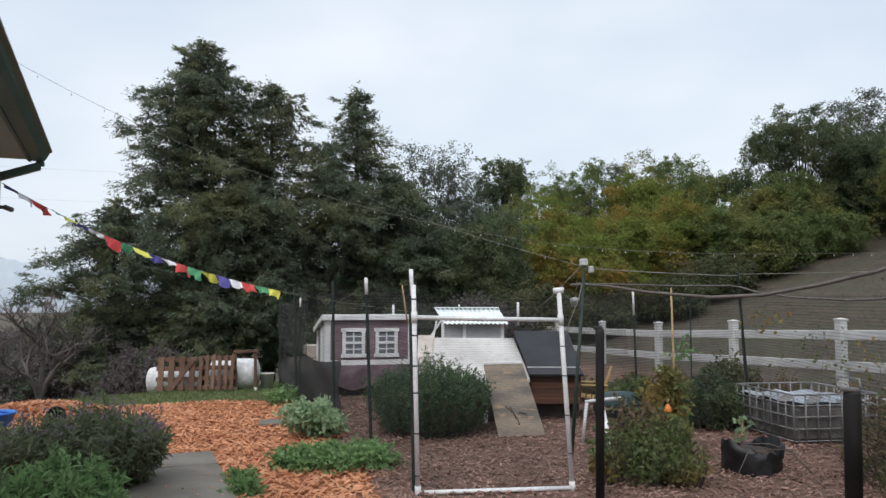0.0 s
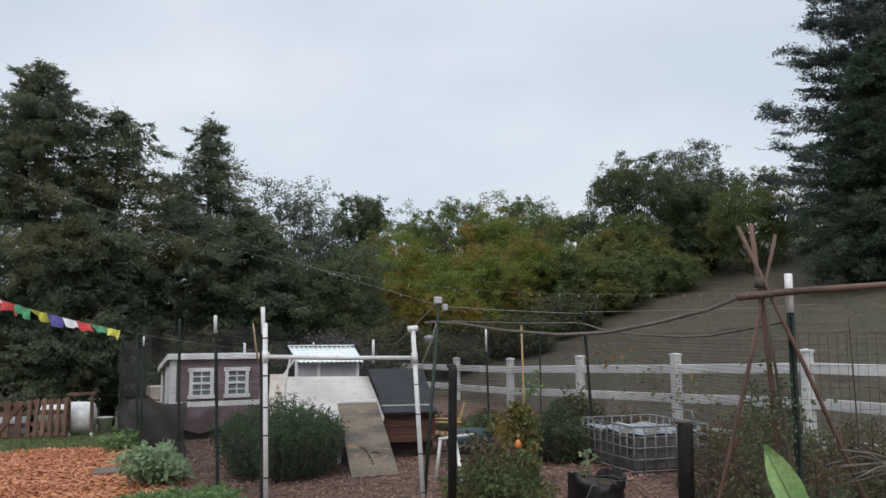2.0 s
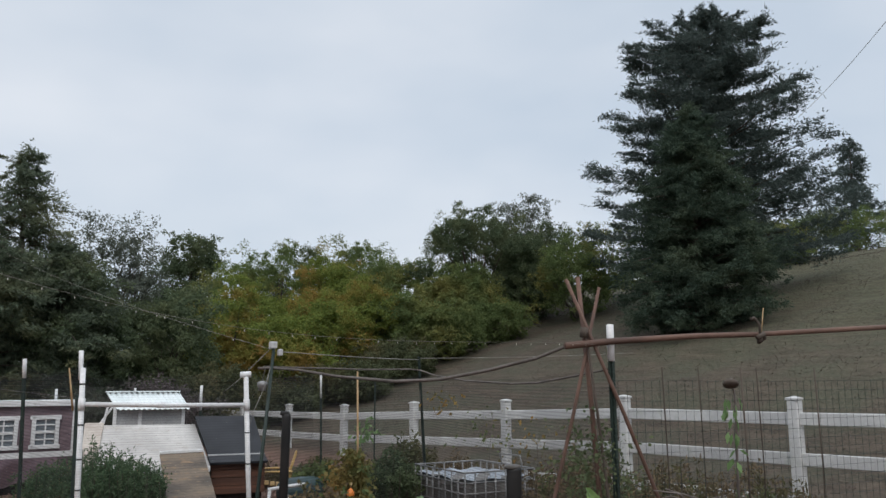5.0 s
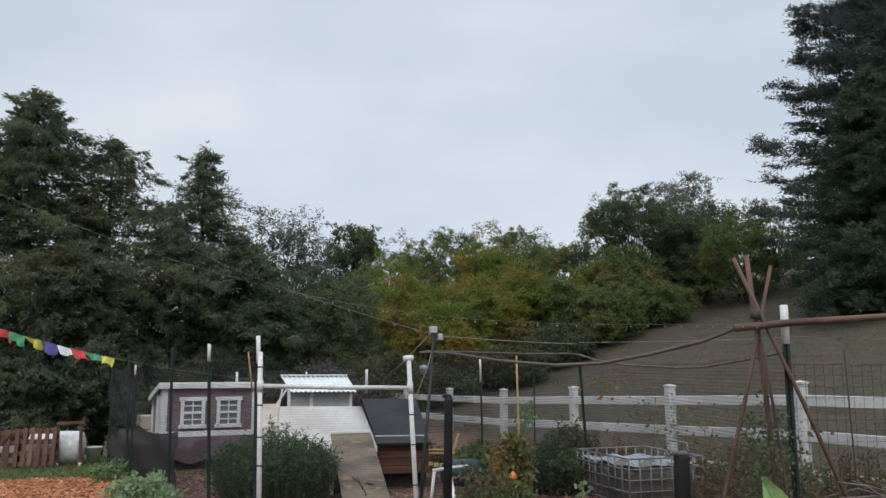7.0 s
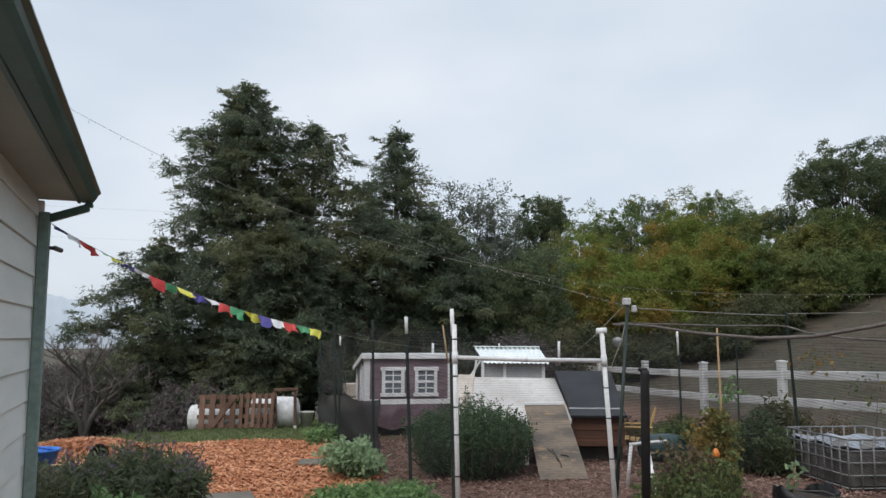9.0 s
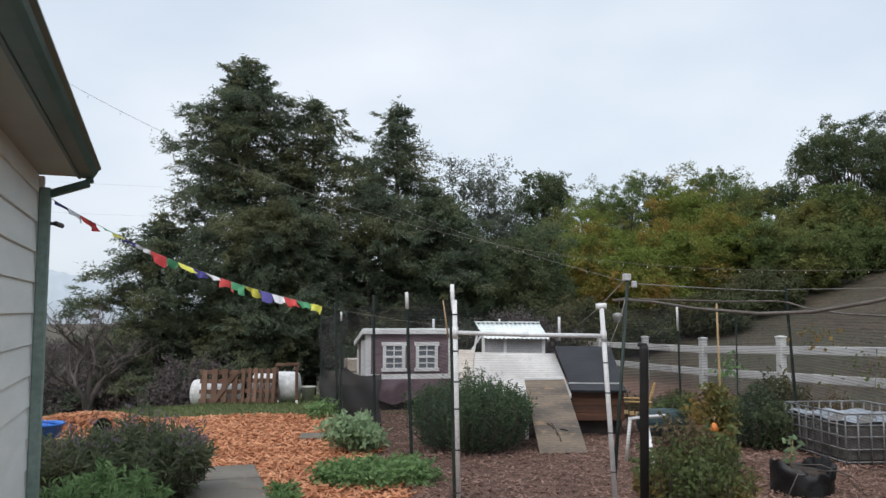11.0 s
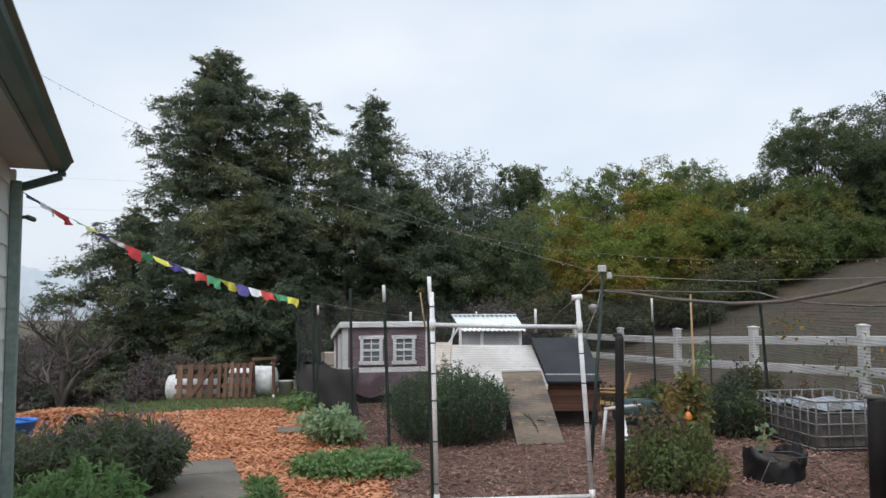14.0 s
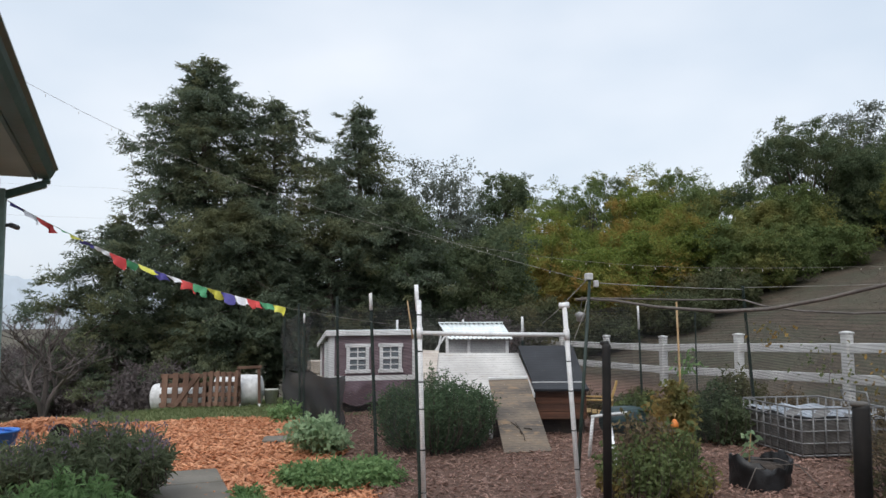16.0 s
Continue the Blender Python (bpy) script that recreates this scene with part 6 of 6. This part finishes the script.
broadleaf("climbing_vine", "sparse leafy vine climbing the bean poles", 3.2, 5.1, 1.45, 0.34, 240, OAK, z0=0.4, clumps=45, per=18, leaf=0.038, width=0.014, clump=0.18, category="plant", trunk=False, wood_on=False, hollow=0.1)
sf = thing("dead_sunflower", "withered sunflower with drooping dark head", "plant", at=(4.42, 4.95, 0))
part("stalk", MB().tube([(4.45, 4.95, 0.0), (4.42, 4.95, 0.8), (4.43, 4.94, 1.5), (4.39, 4.92, 1.635), (4.36, 4.9, 1.605)], [0.013, 0.011, 0.009, 0.008, 0.008], 7), BRANCH, sf)
part("head", MB().lathe(pose(4.36, 4.9, 1.62, 160, 15), [(0.012, 0), (0.05, 0.012), (0.062, 0.03), (0.055, 0.045), (0.01, 0.05)], 14), BARK, sf, "dark brown dried seed head")
rg = np.random.default_rng(77)
pp = np.stack([4.39 + rg.normal(0, 0.03, 24), 4.93 + rg.normal(0, 0.03, 24), rg.uniform(0.95, 1.52, 24)], 1)
foliage("foliage", pp, rg.normal(0, 0.5, (24, 3)) + np.array([0, 0, -1.0]), 0.085, 0.02, rg, HERB, sf)
sq = thing("squash", "orange squash hanging in the vine", "squash", at=(2.3, 8.0, 0.5))
part("fruit", MB().lathe(pose(2.22, 7.95, 0.47), [(0.005, 0), (0.028, 0.006), (0.04, 0.03), (0.034, 0.06), (0.018, 0.085), (0.006, 0.095)], 14), SQUASH, sq)
part("stalk", MB().tube([(2.22, 7.95, 0.56), (2.23, 7.95, 0.62)], 0.005, 6), BAMBOO, sq)


def big_leaf():
    t = thing("broad_leaf_plant", "single broad pale green leaf reaching up", "plant", at=(2.72, 4.3, 0))
    a, b = Vector((2.84, 4.2, 0.55)), Vector((2.66, 4.28, 0.98))
    mb, vs = MB(), []
    d = (b - a)
    sd = Vector((0.85, -0.3, 0.35)).normalized()
    for i in range(11):
        s = i / 10
        w = 0.085 * math.sin(math.pi * (0.12 + 0.86 * s)) ** 0.8
        for j in range(-3, 4):
            vs.append(a + d * s + sd * w * j / 3 + Vector((0, -0.03 * abs(j) / 3, 0.004 * math.sin(s * 40))))
    mb.add(vs, [(i * 7 + j, i * 7 + j + 1, (i + 1) * 7 + j + 1, (i + 1) * 7 + j) for i in range(10) for j in range(6)], True)
    part("blade", mb, BIG_LEAF, t)
    part("midrib", MB().tube([a + Vector((0, -0.006, 0)), b + Vector((0, -0.006, 0))], [0.006, 0.002], 5), SAGE, t)
    part("stalk", MB().tube([(2.9, 4.22, 0.0), (2.88, 4.2, 0.3), a], [0.012, 0.010, 0.007], 6), SAGE, t)


big_leaf()


def strays(name, label, seed, n, centre, spread, leaf, width, material, stem):
    """A thin dry stem with a few leaves left on it."""
    rng = np.random.default_rng(seed)
    t = thing(name, label, "plant", at=(stem[0][0], stem[0][1], 0))
    part("stem", MB().tube(stem, 0.004, 5), BRANCH, t)
    p = np.array(centre) + np.clip(rng.normal(0, 1, (n, 3)), -1.8, 1.8) * np.array(spread)
    tagged(foliage("leaf_tuft", p, rng.normal(0, 0.6, (n, 3)) + np.array([0, 0, -0.5]), leaf * rng.uniform(0.6, 1.3, n), width, rng, material, t), kind="stuff")


TURNED = leafy("turned orange leaves", (0.22, 0.13, 0.045), (0.36, 0.23, 0.07), (0.14, 0.15, 0.06), 3.0)
strays("climbing_vine", "withered orange brown vine caught on a garden post", 401, 44, (3.98, 9.75, 1.36), (0.16, 0.1, 0.10), 0.06, 0.018, TURNED, [(3.8, 10.0, 0.0), (3.72, 9.95, 0.9), (3.68, 9.9, 1.5), (4.0, 9.75, 1.38), (4.25, 9.6, 1.28)])
strays("climbing_vine", "yellowing weed stem reaching above the fence rails", 402, 70, (5.15, 10.9, 0.86), (0.3, 0.2, 0.2), 0.07, 0.02, VINE, [(5.1, 10.9, 0.0), (5.15, 10.9, 0.6), (5.2, 10.9, 1.15)])
strays("climbing_vine", "yellowing weed stem reaching above the fence rails", 403, 60, (5.6, 10.3, 0.7), (0.25, 0.2, 0.2), 0.07, 0.02, TURNED, [(5.6, 10.3, 0.0), (5.62, 10.3, 0.5), (5.6, 10.3, 1.0)])
strays("climbing_vine", "leafy pale green weed rising beside the cane", 404, 60, (3.05, 10.3, 0.98), (0.10, 0.1, 0.09), 0.07, 0.024, HERB, [(3.05, 10.3, 0.0), (3.03, 10.3, 0.6), (3.05, 10.3, 1.1)])
stick("cane_tip", "short tan cane tied beside the pipe gate", [(-0.30, 6.72, 1.40), (-0.325, 6.72, 1.58), (-0.345, 6.72, 1.72)], [0.008, 0.007, 0.005], BAMBOO, "cane")
br = thing("brush_heap", "heap of cut brown branches on the ground", "branches", at=(3.9, 4.9, 0))
rr = random.Random(8)
for k in range(9):
    a = Vector((3.5 + rr.uniform(0, 0.3), 4.85 + rr.uniform(-0.1, 0.1), 0.72 + rr.uniform(-0.1, 0.14)))
    b = Vector((4.1 + rr.uniform(-0.1, 0.3), 4.8 + rr.uniform(-0.1, 0.2), 0.70 + rr.uniform(-0.1, 0.1)))
    part("branch", MB().tube([a, a.lerp(b, 0.5) + Vector((0, 0, rr.uniform(0, 0.08))), b, b + Vector((0.06, 0, -0.25)), b + Vector((0.08, 0, -0.72))], [0.005, 0.007, 0.006, 0.005, 0.004], 6), BRANCH, br)


# ---- paving and clutter ----
def slab(x, y, l, w, rz, label):
    return tagged(part("paving_slab", MB().box(x, y, 0.012, w, l, 0.07, 0.012, rz=rz), CONCRETE, None), label, "paving slab", "paving slabs")


ax = Vector((0.363, -0.932))
sd = Vector((-0.932, -0.363))
for k, (s0, s1) in enumerate([(0.0, 0.68), (0.70, 2.1), (2.12, 3.5)]):
    c = Vector((-2.37, 8.3)) + ax * (s0 + s1) / 2 + sd * 0.5
    slab(c.x, c.y, s1 - s0, 1.0, 21.3, "damp grey concrete paving slab set in chips")
slab(-2.1, 10.3, 0.36, 0.5, 8, "flat grey stepping stone among wood chips")

pile = MB()
nn = 24
vs, fs = [], []
for j in range(nn + 1):
    for i in range(nn + 1):
        x, y = -6.5 + 1.9 * i / nn, 10.4 + 1.5 * j / nn
        r = math.hypot((x + 5.55) / 0.95, (y - 11.15) / 0.75)
        vs.append((x, y, 0.16 * max(0, 1 - r * r) + 0.02 * math.sin(9 * x + 5 * y) * max(0, 1 - r) - 0.02))
pile.add(vs, [(j * (nn + 1) + i, j * (nn + 1) + i + 1, (j + 1) * (nn + 1) + i + 1, (j + 1) * (nn + 1) + i) for j in range(nn) for i in range(nn)], True)
solo("mulch_mound", pile, CHIP_O, "low pile of orange wood chips", "wood chips")
tb = thing("tub", "bright blue plastic tub by the chip pile", "tub", at=(-5.38, 9.66, 0))
part("shell", MB().lathe(pose(-5.38, 9.66, 0.0), [(0.17, 0), (0.22, 0.22), (0.24, 0.225), (0.24, 0.25), (0.205, 0.24), (0.16, 0.03)], 20), BLUE_TUB, tb)
part("handle", MB().tube([(-5.58, 9.66, 0.23), (-5.38, 9.51, 0.30), (-5.18, 9.66, 0.23)], 0.012, 6), BLUE_TUB, tb)
yt = thing("watering_can", "small yellow plastic can beside the blue tub", "watering can", at=(-4.81, 8.99, 0))
part("body", MB().lathe(pose(-4.81, 8.99, 0.0), [(0.09, 0), (0.10, 0.08), (0.09, 0.15), (0.05, 0.17)], 14), YELLOW_WOOD, yt)
part("spout", MB().tube([(-4.74, 8.96, 0.06), (-4.63, 8.92, 0.18)], [0.02, 0.012], 7), YELLOW_WOOD, yt)
bp = thing("plant_pot", "round black plastic plant pot lying over", "plant pot", at=(-5.0, 10.3, 0))
part("pot", MB().lathe(pose(-5.0, 10.3, 0.1, 80, 0, 40), [(0.085, 0), (0.11, 0.17), (0.12, 0.175), (0.12, 0.19), (0.10, 0.185), (0.07, 0.02)], 16), BLACK_BAG, bp)
lc = thing("security_camera", "small dark camera on the house corner", "camera", at=(HC.x, HC.y, 2.1))
part("bracket", MB().tube([HC + HO * 0.07 + Vector((0, 0, 2.19)), HC + HO * 0.13 + Vector((0, 0, 2.19))], 0.012, 6), TAPE, lc)
part("body", MB().beam(HC + HO * 0.11 - HW * 0.03 + Vector((0, 0, 2.19)), HC + HO * 0.15 + HW * 0.06 + Vector((0, 0, 2.18)), 0.03, 0.03, 0.008), TAPE, lc)


# ---- loose chips and grass, past counting ----
def chip_bed(name, label, material, n, seed, keep, box, size, lift=None):
    rng = np.random.default_rng(seed)
    x = rng.uniform(box[0], box[1], n * 3)
    y = box[2] + (box[3] - box[2]) * rng.random(n * 3) ** 1.25
    ok = keep(x, y)
    x, y = x[ok][:n], y[ok][:n]
    n = len(x)
    L, Wd, T = size * rng.uniform(0.5, 1.4, n), size * 0.34 * rng.uniform(0.5, 1.4, n), 0.006 * rng.uniform(0.6, 1.6, n)
    a, b, c = rng.uniform(0, 6.28, n), rng.normal(0, 0.30, n), rng.normal(0, 0.30, n)
    corner = np.array([(i, j, k) for i in (-1, 1) for j in (-1, 1) for k in (-1, 1)]) * 0.5
    taper = np.where(corner[:, 0] > 0, 0.55, 1.0)
    v = corner[None] * np.stack([L, Wd, T], 1)[:, None]
    v[:, :, 1] *= taper
    z = v[..., 2] + v[..., 0] * b[:, None] + v[..., 1] * c[:, None]
    X = v[..., 0] * np.cos(a)[:, None] - v[..., 1] * np.sin(a)[:, None] + x[:, None]
    Y = v[..., 0] * np.sin(a)[:, None] + v[..., 1] * np.cos(a)[:, None] + y[:, None]
    Z = z + (height(x, y) if lift is None else lift(x, y))[:, None] + 0.012 + rng.uniform(0, 0.014, n)[:, None]
    q = np.array([(0, 1, 3, 2), (4, 6, 7, 5), (0, 4, 5, 1), (2, 3, 7, 6), (0, 2, 6, 4), (1, 5, 7, 3)])
    f = (np.arange(n) * 8)[:, None, None] + q[None]
    ob = part(name, np_mesh(name, np.stack([X, Y, Z], -1).reshape(-1, 3), f.reshape(-1, 4)), material, None)
    tagged(ob, label, "wood chips", kind="stuff")


edge = lambda x, y: -x - 0.33 * y + 1.76 + 0.25 * np.sin(y * 2.1) * np.sin(x * 1.7 + y)
chip_bed("orange_chips", "fresh orange wood chips covering the path", CHIP_O, 18000, 301, lambda x, y: (edge(x, y) > 0) & (-0.28 * x + 0.96 * y < 13.05 + 0.15 * np.sin(3 * x)), (-6.5, 0.2, 5.0, 13.3), 0.075)
chip_bed("orange_chips", "fresh orange wood chips heaped up", CHIP_O, 1500, 303, lambda x, y: ((x + 5.55) / 0.95) ** 2 + ((y - 11.15) / 0.75) ** 2 < 1.1, (-6.5, -4.6, 10.4, 11.9), 0.085,
         lambda x, y: 0.16 * np.maximum(0, 1 - ((x + 5.55) / 0.95) ** 2 - ((y - 11.15) / 0.75) ** 2))
chip_bed("bark_chips", "dark brown bark mulch on the yard", CHIP_B, 20000, 302, lambda x, y: (edge(x, y) < 0) & (0.96 * x + 0.281 * y < 7.8), (-2.5, 5.5, 5.0, 13.5), 0.044)


def grass(name, label, material, n, seed, keep, box, ln, wd, power=1.0, flat=1.0, nrm=None):
    rng = np.random.default_rng(seed)
    x = rng.uniform(box[0], box[1], n)
    y = box[2] + (box[3] - box[2]) * rng.random(n) ** power
    ok = keep(x, y)
    x, y = x[ok], y[ok]
    n = len(x)
    p = np.stack([x, y, height(x, y)], 1)
    d = rng.normal(0, 0.45 * flat, (n, 3))
    d[:, 2] = 1 / flat
    v, f = leaves(p, d, ln * rng.uniform(0.5, 1.4, n), wd * rng.uniform(0.7, 1.4, n), rng, 0.1, nrm, True)
    tagged(part(name, np_mesh(name, v, f), material, None), label, "grass", kind="stuff")


grass("lawn_grass", "short green lawn grass", GRASS, 30000, 310, lambda x, y: (-0.28 * x + 0.96 * y > 13.0 + 0.2 * np.sin(3 * x)) & (x < -2.3), (-9, -2.0, 10.5, 17), 0.06, 0.008)
grass("hill_grass", "dry trampled grass on the hillside", HILL_GRASS, 120000, 311, lambda x, y: 0.96 * x + 0.281 * y > 8.9, (4, 34, 4, 32), 0.08, 0.008, 1.0, 3.0, np.array([0, 0, 2.0]))
